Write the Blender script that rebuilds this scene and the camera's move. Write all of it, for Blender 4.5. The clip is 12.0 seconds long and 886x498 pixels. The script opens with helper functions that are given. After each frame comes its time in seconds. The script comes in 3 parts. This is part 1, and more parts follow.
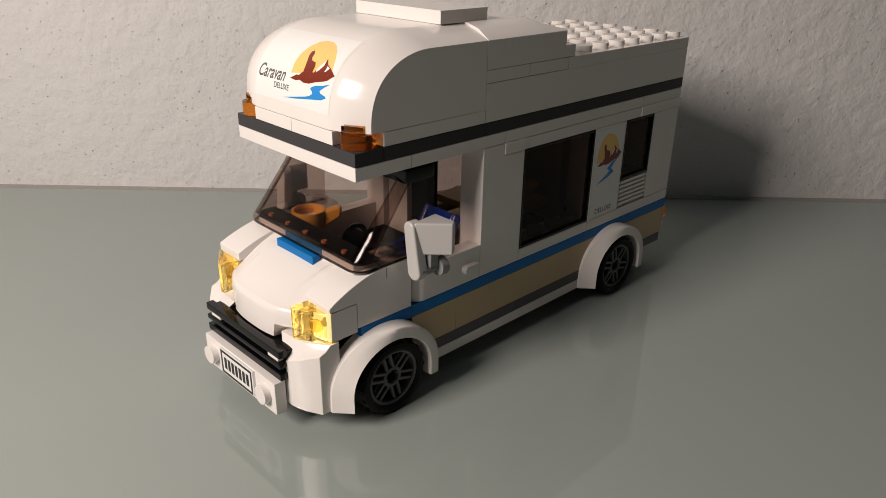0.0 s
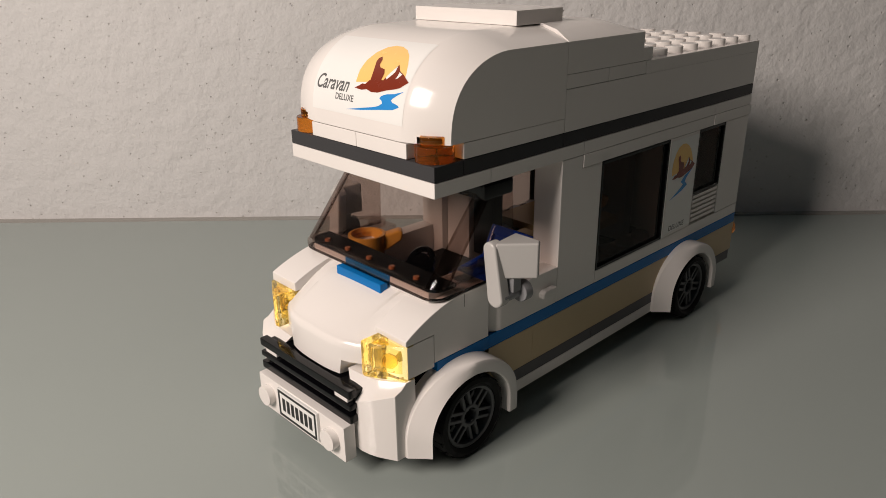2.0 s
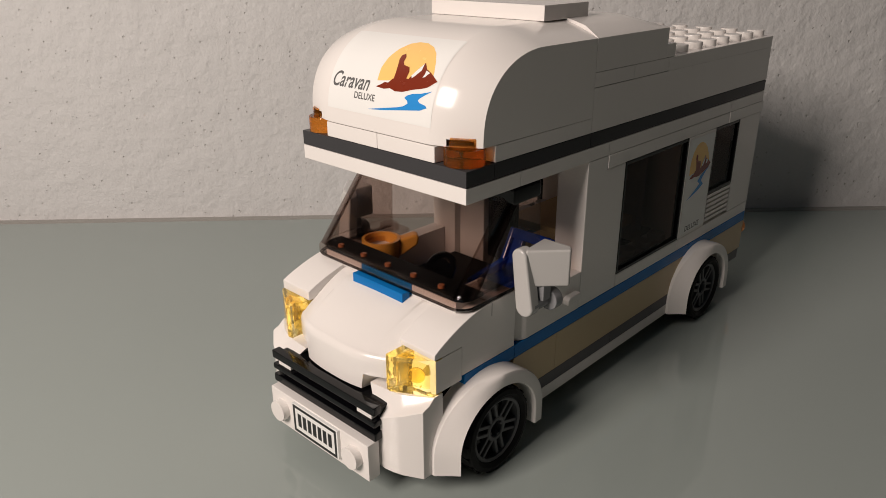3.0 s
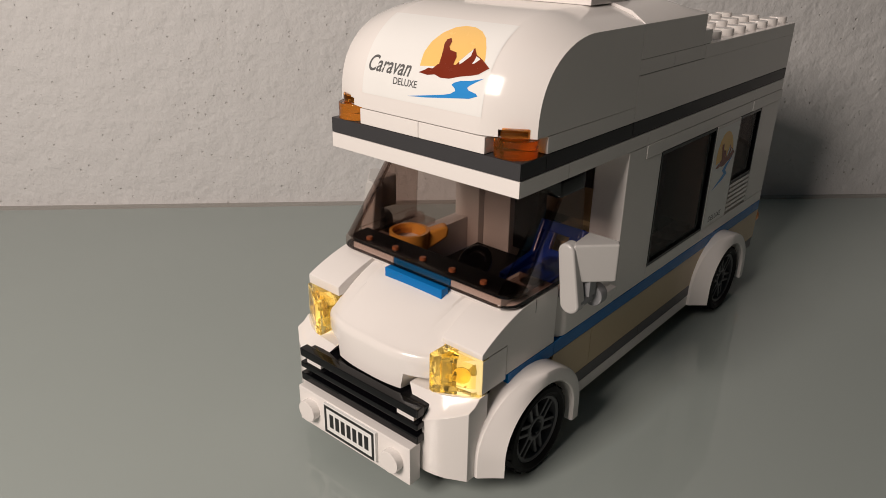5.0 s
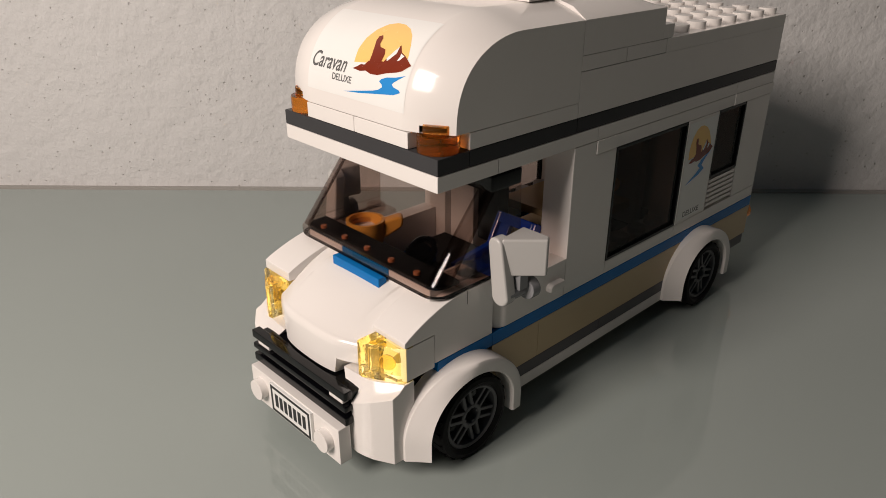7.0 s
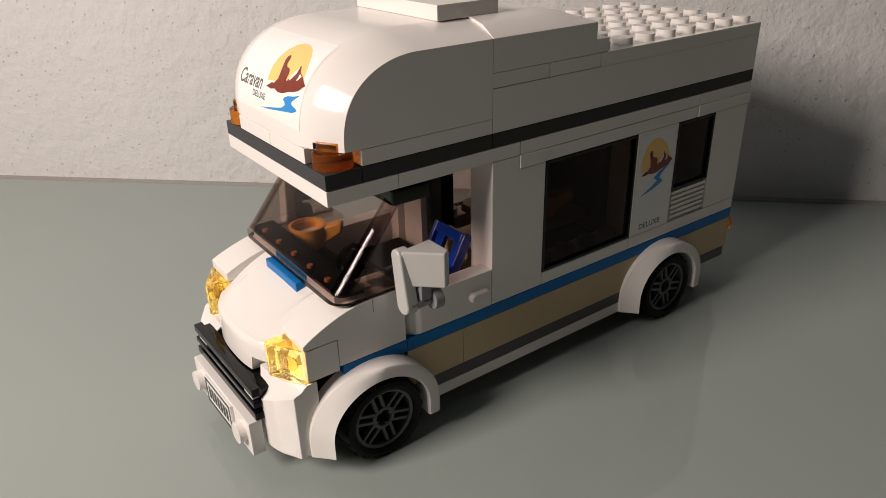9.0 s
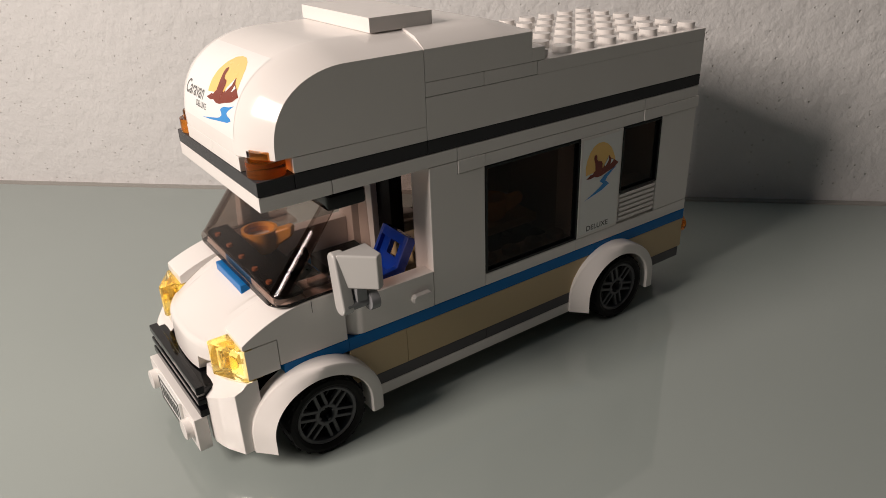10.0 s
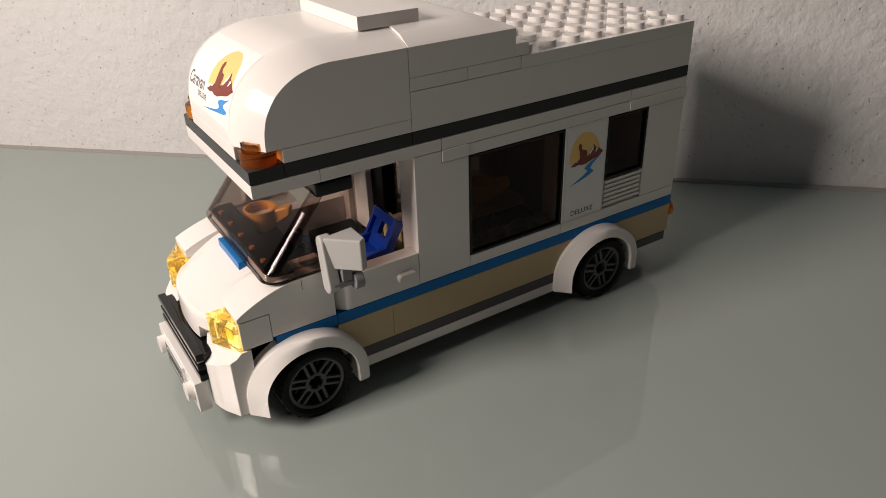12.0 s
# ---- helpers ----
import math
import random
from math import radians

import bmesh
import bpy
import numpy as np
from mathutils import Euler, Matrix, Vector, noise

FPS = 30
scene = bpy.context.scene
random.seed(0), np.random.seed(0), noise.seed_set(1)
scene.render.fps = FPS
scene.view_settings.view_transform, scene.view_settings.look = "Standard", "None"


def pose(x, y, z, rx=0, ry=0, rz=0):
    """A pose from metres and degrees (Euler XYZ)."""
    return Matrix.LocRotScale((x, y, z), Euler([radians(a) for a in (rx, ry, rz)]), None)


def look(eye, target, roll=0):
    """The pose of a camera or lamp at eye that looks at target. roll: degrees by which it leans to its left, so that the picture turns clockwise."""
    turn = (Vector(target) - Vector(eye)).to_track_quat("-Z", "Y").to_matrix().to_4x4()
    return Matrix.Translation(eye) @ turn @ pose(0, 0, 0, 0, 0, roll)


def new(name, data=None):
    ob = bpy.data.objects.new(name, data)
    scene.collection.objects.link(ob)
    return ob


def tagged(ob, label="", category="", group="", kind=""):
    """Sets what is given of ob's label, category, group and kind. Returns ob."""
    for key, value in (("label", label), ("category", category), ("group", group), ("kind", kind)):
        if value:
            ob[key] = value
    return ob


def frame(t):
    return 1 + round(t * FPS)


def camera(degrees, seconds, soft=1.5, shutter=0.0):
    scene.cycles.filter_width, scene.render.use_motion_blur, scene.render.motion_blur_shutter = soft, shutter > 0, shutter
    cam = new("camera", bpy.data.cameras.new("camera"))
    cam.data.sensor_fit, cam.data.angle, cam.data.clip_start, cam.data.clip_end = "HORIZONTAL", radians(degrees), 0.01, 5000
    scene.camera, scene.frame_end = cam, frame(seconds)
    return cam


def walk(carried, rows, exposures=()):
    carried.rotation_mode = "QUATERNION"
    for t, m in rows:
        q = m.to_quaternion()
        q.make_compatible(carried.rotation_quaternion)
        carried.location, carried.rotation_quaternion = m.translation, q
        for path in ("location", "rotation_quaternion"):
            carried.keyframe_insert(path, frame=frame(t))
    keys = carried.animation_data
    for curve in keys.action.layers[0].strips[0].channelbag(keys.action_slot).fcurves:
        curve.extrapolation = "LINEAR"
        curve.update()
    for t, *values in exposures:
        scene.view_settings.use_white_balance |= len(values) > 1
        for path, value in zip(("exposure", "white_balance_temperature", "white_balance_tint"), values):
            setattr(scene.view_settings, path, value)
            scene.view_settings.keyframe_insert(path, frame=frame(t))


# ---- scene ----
cam = camera(63.1, 12.0, soft=0.9)
# seconds, eye, heading, pitch, roll
PATH = [
    (0.0, 0.14189, -0.08812, 0.10977, 45.86, -24.05, 0.98),
    (0.5, 0.13800, -0.08781, 0.10750, 45.99, -23.03, 0.66),
    (1.0, 0.13412, -0.08848, 0.10574, 46.26, -22.07, 0.22),
    (1.5, 0.12791, -0.08912, 0.10457, 46.96, -21.72, -0.59),
    (2.0, 0.12012, -0.08958, 0.10209, 46.37, -21.78, -0.74),
    (2.5, 0.11295, -0.09039, 0.10220, 45.63, -22.13, -0.64),
    (3.0, 0.10672, -0.09179, 0.10228, 43.97, -22.43, -0.31),
    (4.8, 0.09106, -0.09746, 0.10296, 41.02, -23.89, 0.64),
    (5.0, 0.09130, -0.09697, 0.10211, 41.06, -23.87, 0.83),
    (5.5, 0.09400, -0.09403, 0.10180, 42.11, -24.55, 0.84),
    (6.0, 0.10036, -0.09018, 0.10418, 44.18, -24.69, 0.23),
    (6.5, 0.10581, -0.08472, 0.10484, 45.28, -24.84, 0.21),
    (7.0, 0.11155, -0.08167, 0.10552, 46.52, -25.27, 0.07),
    (7.5, 0.11819, -0.07550, 0.10656, 47.91, -25.18, 0.48),
    (7.7, 0.12083, -0.07324, 0.10706, 48.20, -25.48, 0.23),
    (9.3, 0.14156, -0.05065, 0.11246, 55.21, -25.94, -1.76),
    (9.5, 0.14399, -0.04807, 0.11300, 55.19, -25.88, -1.96),
    (10.0, 0.15129, -0.04476, 0.11429, 55.42, -26.07, -2.15),
    (10.5, 0.15625, -0.04138, 0.11458, 57.23, -26.26, -2.34),
    (11.0, 0.15984, -0.03828, 0.11536, 57.64, -26.38, -2.05),
    (11.5, 0.16253, -0.03830, 0.11821, 57.63, -26.31, -1.79),
    (12.0, 0.16404, -0.03987, 0.12406, 58.08, -29.06, -1.94),
]


def aim(x, y, z, yaw, pitch, roll):
    a, b = radians(yaw), radians(pitch)
    way = Vector((-math.sin(a) * math.cos(b), math.cos(a) * math.cos(b), math.sin(b)))
    return look((x, y, z + 0.0012), Vector((x, y, z + 0.0012)) + way, roll)


walk(cam, [(t, aim(*row)) for t, *row in PATH], [(0.0, 0.06), (2.5, -0.09), (5.5, -0.18), (7.5, 0.02), (10.0, 0.22), (12.0, 0.33)])

# ---- the line of the wall behind the table: a runs along it, b away from it ----
WALL_FOOT = Vector((0.0, 0.2148, 0.0))
ALONG = Vector((math.cos(radians(45.85)), math.sin(radians(45.85)), 0.0))
AWAY = Vector((math.sin(radians(45.85)), -math.cos(radians(45.85)), 0.0))


def room_place(a, b, z):
    return WALL_FOOT + ALONG * a + AWAY * b + Vector((0, 0, z))


# ---- light ----
world = bpy.data.worlds.new("world")
world.use_nodes = True
scene.world = world
world.node_tree.nodes["Background"].inputs[0].default_value = (0.5, 0.65, 0.9, 1)
world.node_tree.nodes["Background"].inputs[1].default_value = 0.05


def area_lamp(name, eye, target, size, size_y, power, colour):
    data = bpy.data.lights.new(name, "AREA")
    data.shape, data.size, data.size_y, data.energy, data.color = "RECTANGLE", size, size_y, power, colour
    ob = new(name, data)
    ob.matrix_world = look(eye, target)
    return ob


area_lamp("table_lamp_light", (-0.002, -0.36, 0.285), (0.0, 0.06, 0.04), 0.15, 0.16, 2.28, (1.0, 0.865, 0.78))
# Added cool fill from overhead; the room has no window for it.
area_lamp("cool_fill_light", room_place(-0.5, 0.8, 1.65), room_place(0.1, 0.1, 0.0), 1.2, 1.0, 0.6, (0.26, 0.70, 1.0))
# Added low warm fill for the van's left side; no known lamp stands here.
area_lamp("warm_fill_light", (1.5, 0.05, 0.25), (0.03, 0.07, 0.03), 0.5, 0.4, 0.13, (1.0, 0.70, 0.56))


# ---- materials ----
def nodes_of(name):
    m = bpy.data.materials.new(name)
    m.use_nodes = True
    return m, m.node_tree.nodes, m.node_tree.links, m.node_tree.nodes["Principled BSDF"]


def coords(nodes, links, scale):
    c = nodes.new("ShaderNodeTexCoord")
    mp = nodes.new("ShaderNodeMapping")
    mp.inputs["Scale"].default_value = (scale,) * 3
    links.new(c.outputs["Object"], mp.inputs["Vector"])
    return mp.outputs["Vector"]


def noise_node(nodes, links, scale, detail=3.0, rough=0.5):
    n = nodes.new("ShaderNodeTexNoise")
    n.inputs["Scale"].default_value, n.inputs["Detail"].default_value, n.inputs["Roughness"].default_value = scale, detail, rough
    links.new(coords(nodes, links, 1.0), n.inputs["Vector"])
    return n.outputs["Fac"]


def ramp(nodes, links, fac, lo, hi, a=0.3, b=0.7):
    r = nodes.new("ShaderNodeMapRange")
    r.inputs["From Min"].default_value, r.inputs["From Max"].default_value = a, b
    r.inputs["To Min"].default_value, r.inputs["To Max"].default_value = lo, hi
    links.new(fac, r.inputs["Value"])
    return r.outputs["Result"]


def mixed(nodes, links, fac, c1, c2):
    m = nodes.new("ShaderNodeMix")
    m.data_type = "RGBA"
    m.inputs[6].default_value, m.inputs[7].default_value = (*c1, 1), (*c2, 1)
    links.new(fac, m.inputs[0])
    return m.outputs[2]


def bumped(nodes, links, p, height, strength, distance, normal=None):
    b = nodes.new("ShaderNodeBump")
    b.inputs["Strength"].default_value, b.inputs["Distance"].default_value = strength, distance
    links.new(height, b.inputs["Height"])
    if normal:
        links.new(normal, b.inputs["Normal"])
    links.new(b.outputs["Normal"], p.inputs["Normal"])
    return b.outputs["Normal"]


def plastic(name, colour, rough=0.16, vary=0.04, shine=0.5):
    """Moulded ABS: an even colour, faint flow marks, fine handling scratches in the gloss."""
    m, n, l, p = nodes_of(name)
    dark = tuple(c * (1 - vary) for c in colour)
    l.new(mixed(n, l, noise_node(n, l, 90.0), dark, colour), p.inputs["Base Color"])
    l.new(ramp(n, l, noise_node(n, l, 420.0, 5.0, 0.7), rough * 0.93, rough * 1.12), p.inputs["Roughness"])
    bumped(n, l, p, noise_node(n, l, 160.0, 2.0), 0.25, 0.00006)
    p.inputs["IOR"].default_value = 1.53
    p.inputs["Specular IOR Level"].default_value = shine
    return m


def clear_plastic(name, tint, gloss=0.03, edge_gain=0.55):
    """Thin tinted clear plastic: tinted see-through, with a glossy skin."""
    m, n, l, p = nodes_of(name)
    n.remove(p)
    t, g, mx, f, power, gain = (n.new(k) for k in ("ShaderNodeBsdfTransparent", "ShaderNodeBsdfGlossy", "ShaderNodeMixShader", "ShaderNodeLayerWeight", "ShaderNodeMath", "ShaderNodeMath"))
    t.inputs["Color"].default_value = (*tint, 1)
    g.inputs["Roughness"].default_value = gloss
    f.inputs["Blend"].default_value = 0.5
    power.operation, gain.operation = "POWER", "MULTIPLY_ADD"
    power.inputs[1].default_value = 4.0
    gain.inputs[1].default_value, gain.inputs[2].default_value = edge_gain, edge_gain * 0.055
    l.new(f.outputs["Facing"], power.inputs[0])
    l.new(power.outputs[0], gain.inputs[0])
    l.new(gain.outputs[0], mx.inputs[0])
    l.new(t.outputs[0], mx.inputs[1])
    l.new(g.outputs[0], mx.inputs[2])
    l.new(mx.outputs[0], n["Material Output"].inputs["Surface"])
    return m


def tinted_block(name, tint, clear=1.0, bend=1.4):
    """Thick clear plastic that bends the light."""
    m, n, l, p = nodes_of(name)
    p.inputs["Base Color"].default_value = (*tint, 1)
    p.inputs["Transmission Weight"].default_value = clear
    p.inputs["IOR"].default_value = bend
    l.new(ramp(n, l, noise_node(n, l, 300.0), 0.04, 0.14), p.inputs["Roughness"])
    bumped(n, l, p, noise_node(n, l, 600.0, 2.0), 0.45, 0.0003)
    return m


WHITE = plastic("white_plastic", (0.83, 0.795, 0.765), 0.14)
DARK_GREY = plastic("dark_grey_plastic", (0.052, 0.052, 0.055), 0.24, 0.04, 0.1)
MID_GREY = plastic("dull_grey_plastic", (0.085, 0.082, 0.088), 0.3, 0.04, 0.25)
LIGHT_GREY = plastic("light_grey_plastic", (0.50, 0.49, 0.475), 0.18)
HINGE_GREY = plastic("hinge_grey_plastic", (0.22, 0.225, 0.235), 0.2)
BLACK = plastic("black_plastic", (0.003, 0.003, 0.004), 0.09, 0.04, 0.3)
DULL_BLACK = plastic("dull_black_plastic", (0.004, 0.004, 0.005), 0.5, 0.04, 0.12)
AZURE = plastic("azure_plastic", (0.006, 0.165, 0.48), 0.18, 0.04, 0.14)
BLUE = plastic("blue_plastic", (0.008, 0.045, 0.36), 0.18)
TAN = plastic("tan_plastic", (0.56, 0.43, 0.25), 0.19, 0.04, 0.3)
ORANGE = plastic("orange_tan_plastic", (0.85, 0.42, 0.08), 0.2)
RUBBER = plastic("tyre_rubber", (0.005, 0.005, 0.005), 0.6, 0.2)
RUBBER.node_tree.nodes["Principled BSDF"].inputs["Specular IOR Level"].default_value = 0.2
RIM = plastic("rim_grey_plastic", (0.125, 0.127, 0.133), 0.38, 0.04, 0.35)
SMOKE = clear_plastic("smoky_clear_plastic", (0.81, 0.75, 0.72))
SMOKE_RIM = clear_plastic("smoky_rim_plastic", (0.84, 0.77, 0.74))
# Tint darkened in place of refraction in the screen's thick corners.
SMOKE_CORNER = clear_plastic("darkened_corner_plastic", (0.60, 0.53, 0.50))
SMOKE_DARK = clear_plastic("dark_smoky_pane", (0.56, 0.50, 0.47), 0.03, 0.25)
AMBER = tinted_block("amber_clear_plastic", (0.95, 0.33, 0.045), 0.94, 1.25)
YELLOW = tinted_block("yellow_clear_plastic", (0.88, 0.71, 0.24), 1.0)
PALE_GOLD = plastic("pale_gold_plastic", (0.40, 0.34, 0.17), 0.1)
PAPER = plastic("sticker_white", (0.86, 0.86, 0.84), 0.22)
SUN_INK = plastic("sun_yellow_ink", (0.95, 0.60, 0.19), 0.25)
RED_INK = plastic("dark_red_ink", (0.20, 0.027, 0.010), 0.25)
BLUE_INK = plastic("river_blue_ink", (0.03, 0.27, 0.68), 0.25)
GREY_INK = plastic("grey_ink", (0.13, 0.13, 0.13), 0.25)
BLACK_INK = plastic("black_ink", (0.012, 0.012, 0.012), 0.3)


def plaster_wall():
    m, n, l, p = nodes_of("pitted_white_plaster")
    cells = n.new("ShaderNodeTexVoronoi")
    cells.inputs["Scale"].default_value = 390.0
    l.new(coords(n, l, 1.0), cells.inputs["Vector"])
    pick = n.new("ShaderNodeSeparateColor")
    l.new(cells.outputs["Color"], pick.inputs[0])
    size = ramp(n, l, pick.outputs[0], 0.0005, 0.24, 0.2, 1.0)
    ratio = n.new("ShaderNodeMath")
    ratio.operation = "DIVIDE"
    l.new(cells.outputs["Distance"], ratio.inputs[0])
    l.new(size, ratio.inputs[1])
    pits = ramp(n, l, ratio.outputs[0], 0.0, 1.0, 0.35, 1.0)
    tone = mixed(n, l, noise_node(n, l, 14.0, 4.0), (0.61, 0.605, 0.60), (0.69, 0.685, 0.68))
    # Base colour is a little darker inside the pits.
    pit_tone = n.new("ShaderNodeMix")
    pit_tone.data_type = "RGBA"
    pit_tone.inputs[6].default_value = (0.54, 0.53, 0.51, 1)
    l.new(pits, pit_tone.inputs[0])
    l.new(tone, pit_tone.inputs[7])
    l.new(pit_tone.outputs[2], p.inputs["Base Color"])
    p.inputs["Roughness"].default_value = 0.75
    a = bumped(n, l, p, pits, 0.6, 0.0005)
    b = bumped(n, l, p, noise_node(n, l, 130.0, 3.0, 0.5), 0.9, 0.0012, a)
    bumped(n, l, p, noise_node(n, l, 420.0, 4.0, 0.6), 0.9, 0.0005, b)
    return m


def table_glass():
    m, n, l, p = nodes_of("grey_green_back_painted_glass")
    l.new(mixed(n, l, noise_node(n, l, 9.0, 3.0), (0.30, 0.342, 0.324), (0.33, 0.372, 0.354)), p.inputs["Base Color"])
    l.new(ramp(n, l, noise_node(n, l, 40.0, 6.0, 0.75), 0.02, 0.06), p.inputs["Roughness"])
    p.inputs["IOR"].default_value = 1.5
    bumped(n, l, p, noise_node(n, l, 25.0, 1.0), 0.06, 0.0002)
    return m


def painted(name, colour):
    m, n, l, p = nodes_of(name)
    l.new(mixed(n, l, noise_node(n, l, 6.0, 5.0), tuple(c * 0.88 for c in colour), colour), p.inputs["Base Color"])
    p.inputs["Roughness"].default_value = 0.7
    bumped(n, l, p, noise_node(n, l, 60.0, 4.0), 0.2, 0.001)
    return m


WALL_PAINT, GLASS_TOP = plaster_wall(), table_glass()
ROOM_PAINT = painted("room_wall_paint", (0.30, 0.29, 0.28))
FLOOR_WOOD = painted("dull_brown_floor", (0.16, 0.11, 0.075))


# ---- mesh helpers, in millimetres ----
def finish(bm, scale, sharp=32):
    bmesh.ops.recalc_face_normals(bm, faces=bm.faces)
    bmesh.ops.scale(bm, vec=(scale,) * 3, verts=bm.verts)
    for f in bm.faces:
        f.smooth = True
    for e in bm.edges:
        e.smooth = e.is_manifold and e.calc_face_angle(0) < radians(sharp)


def corner_normals(bm):
    """Face-weighted normals: flat faces stay flat and only the rounded edges bend the light."""
    lean = bm.verts.layers.float_vector.get("lean")
    if lean:
        for f in bm.faces:
            if f.normal.dot(f.verts[0][lean]) < 0:
                f.normal_flip()
        return [l.vert[lean] for f in bm.faces for l in f.loops]
    made = {}
    for v in bm.verts:
        left = set(v.link_faces)
        while left:
            fan, todo = set(), [left.pop()]
            while todo:
                f = todo.pop()
                fan.add(f)
                for e in f.edges:
                    if e.smooth and v in e.verts:
                        for g in e.link_faces:
                            if g in left:
                                left.discard(g)
                                todo.append(g)
            total = Vector()
            for f in fan:
                total += f.normal * f.calc_area()
            total = total.normalized() if total.length > 0 else Vector((0, 0, 1))
            for f in fan:
                made[v.index, f.index] = total
    return [made[l.vert.index, f.index] for f in bm.faces for l in f.loops]


def mesh_of(name, bm, material, scale=0.001):
    finish(bm, scale)
    bm.verts.index_update()
    bm.faces.index_update()
    bm.normal_update()
    normals = corner_normals(bm)
    me = bpy.data.meshes.new(name)
    bm.to_mesh(me)
    bm.free()
    me.materials.append(material)
    if normals:
        me.normals_split_custom_set(normals)
    return me


def part(name, bm, material, parent=None, label="", place=None, scale=0.001):
    """One mesh object under a thing or a part. bm: a bmesh in millimetres, or mesh data to share."""
    ob = new(name, bm if isinstance(bm, bpy.types.Mesh) else mesh_of(name, bm, material, scale))
    if parent:
        ob.parent = parent
    if place is not None:
        ob.matrix_basis = place
    return tagged(ob, label)


def at(x, y, z, rx=0, ry=0, rz=0):
    return pose(x * 0.001, y * 0.001, z * 0.001, rx, ry, rz)


def box(x0, x1, y0, y1, z0, z1, bev=0.22, seg=2):
    bm = bmesh.new()
    vs = [bm.verts.new((x, y, z)) for x in (x0, x1) for y in (y0, y1) for z in (z0, z1)]
    for q in ((0, 1, 3, 2), (4, 6, 7, 5), (0, 4, 5, 1), (2, 3, 7, 6), (0, 2, 6, 4), (1, 5, 7, 3)):
        bm.faces.new([vs[i] for i in q])
    if bev:
        bmesh.ops.bevel(bm, geom=list(bm.edges), offset=bev, segments=seg, profile=0.5, affect="EDGES")
    return bm


def prism(points, axis, lo, hi, bev=0.2, seg=2):
    """A polygon pushed along an axis. axis x: points are (y, z); y: (x, z); z: (x, y)."""
    bm = bmesh.new()

    def put(p, v):
        return {"x": (v, p[0], p[1]), "y": (p[0], v, p[1]), "z": (p[0], p[1], v)}[axis]

    a = [bm.verts.new(put(p, lo)) for p in points]
    b = [bm.verts.new(put(p, hi)) for p in points]
    bm.faces.new(a)
    bm.faces.new(b[::-1])
    k = len(points)
    for i in range(k):
        bm.faces.new((a[i], b[i], b[(i + 1) % k], a[(i + 1) % k]))
    bmesh.ops.recalc_face_normals(bm, faces=bm.faces)
    if bev:
        sharp = [e for e in bm.edges if e.calc_face_angle(0) > radians(35)]
        bmesh.ops.bevel(bm, geom=sharp, offset=bev, segments=seg, profile=0.5, affect="EDGES")
    return bm


def lathe(profile, count=32):
    """A closed (radius, height) outline turned round z."""
    bm = bmesh.new()
    rings = []
    for r, z in profile:
        rings.append([bm.verts.new((r * math.cos(2 * math.pi * i / count), r * math.sin(2 * math.pi * i / count), z)) for i in range(count)])
    k = len(profile)
    for j in range(k):
        p, q = rings[j], rings[(j + 1) % k]
        for i in range(count):
            bm.faces.new((p[i], p[(i + 1) % count], q[(i + 1) % count], q[i]))
    return bm


def disc(radius, z0, z1, bev=0.25, count=28):
    bm = bmesh.new()
    prof = [(radius, z0), (radius, z1 - bev), (radius - bev * 0.3, z1 - bev * 0.3), (radius - bev, z1)]
    rings = [[bm.verts.new((r * math.cos(2 * math.pi * i / count), r * math.sin(2 * math.pi * i / count), z)) for i in range(count)] for r, z in prof]
    for p, q in zip(rings, rings[1:]):
        for i in range(count):
            bm.faces.new((p[i], p[(i + 1) % count], q[(i + 1) % count], q[i]))
    bm.faces.new(rings[-1])
    bm.faces.new(rings[0][::-1])
    return bm


def joined(*parts):
    out = bmesh.new()
    for b in parts:
        me = bpy.data.meshes.new("piece")
        b.to_mesh(me)
        b.free()
        out.from_mesh(me)
        bpy.data.meshes.remove(me)
    return out


def moved(bm, m):
    bmesh.ops.transform(bm, matrix=m, verts=bm.verts)
    return bm


def mm(x=0, y=0, z=0, rx=0, ry=0, rz=0):
    return Matrix.LocRotScale((x, y, z), Euler([radians(a) for a in (rx, ry, rz)]), None)


# ---- the setting ----
def slab(name, a0, a1, b0, b1, z0, z1, material, label, category):
    bm = bmesh.new()
    vs = [bm.verts.new(room_place(a, b, z)) for a in (a0, a1) for b in (b0, b1) for z in (z0, z1)]
    for q in ((0, 1, 3, 2), (4, 6, 7, 5), (0, 4, 5, 1), (2, 3, 7, 6), (0, 2, 6, 4), (1, 5, 7, 3)):
        bm.faces.new([vs[i] for i in q])
    return tagged(part(name, bm, material, scale=1.0), label, category, kind="structure")


slab("wall_north", -1.9, 2.1, -0.12, 0.0, -0.74, 1.75, WALL_PAINT, "roughcast white plaster wall behind the glass table", "wall")
slab("wall_west", -2.0, -1.9, -0.12, 3.0, -0.74, 1.75, ROOM_PAINT, "plain painted room wall", "wall")
slab("wall_east", 2.1, 2.2, -0.12, 3.0, -0.74, 1.75, ROOM_PAINT, "plain painted room wall", "wall")
slab("wall_south", -1.9, 2.1, 2.9, 3.0, -0.74, 1.75, ROOM_PAINT, "plain painted room wall", "wall")
slab("floor", -1.9, 2.1, 0.0, 2.9, -0.80, -0.74, FLOOR_WOOD, "dull brown room floor", "floor")
slab("ceiling", -1.9, 2.1, 0.0, 2.9, 1.75, 1.85, ROOM_PAINT, "plain pale ceiling", "ceiling")


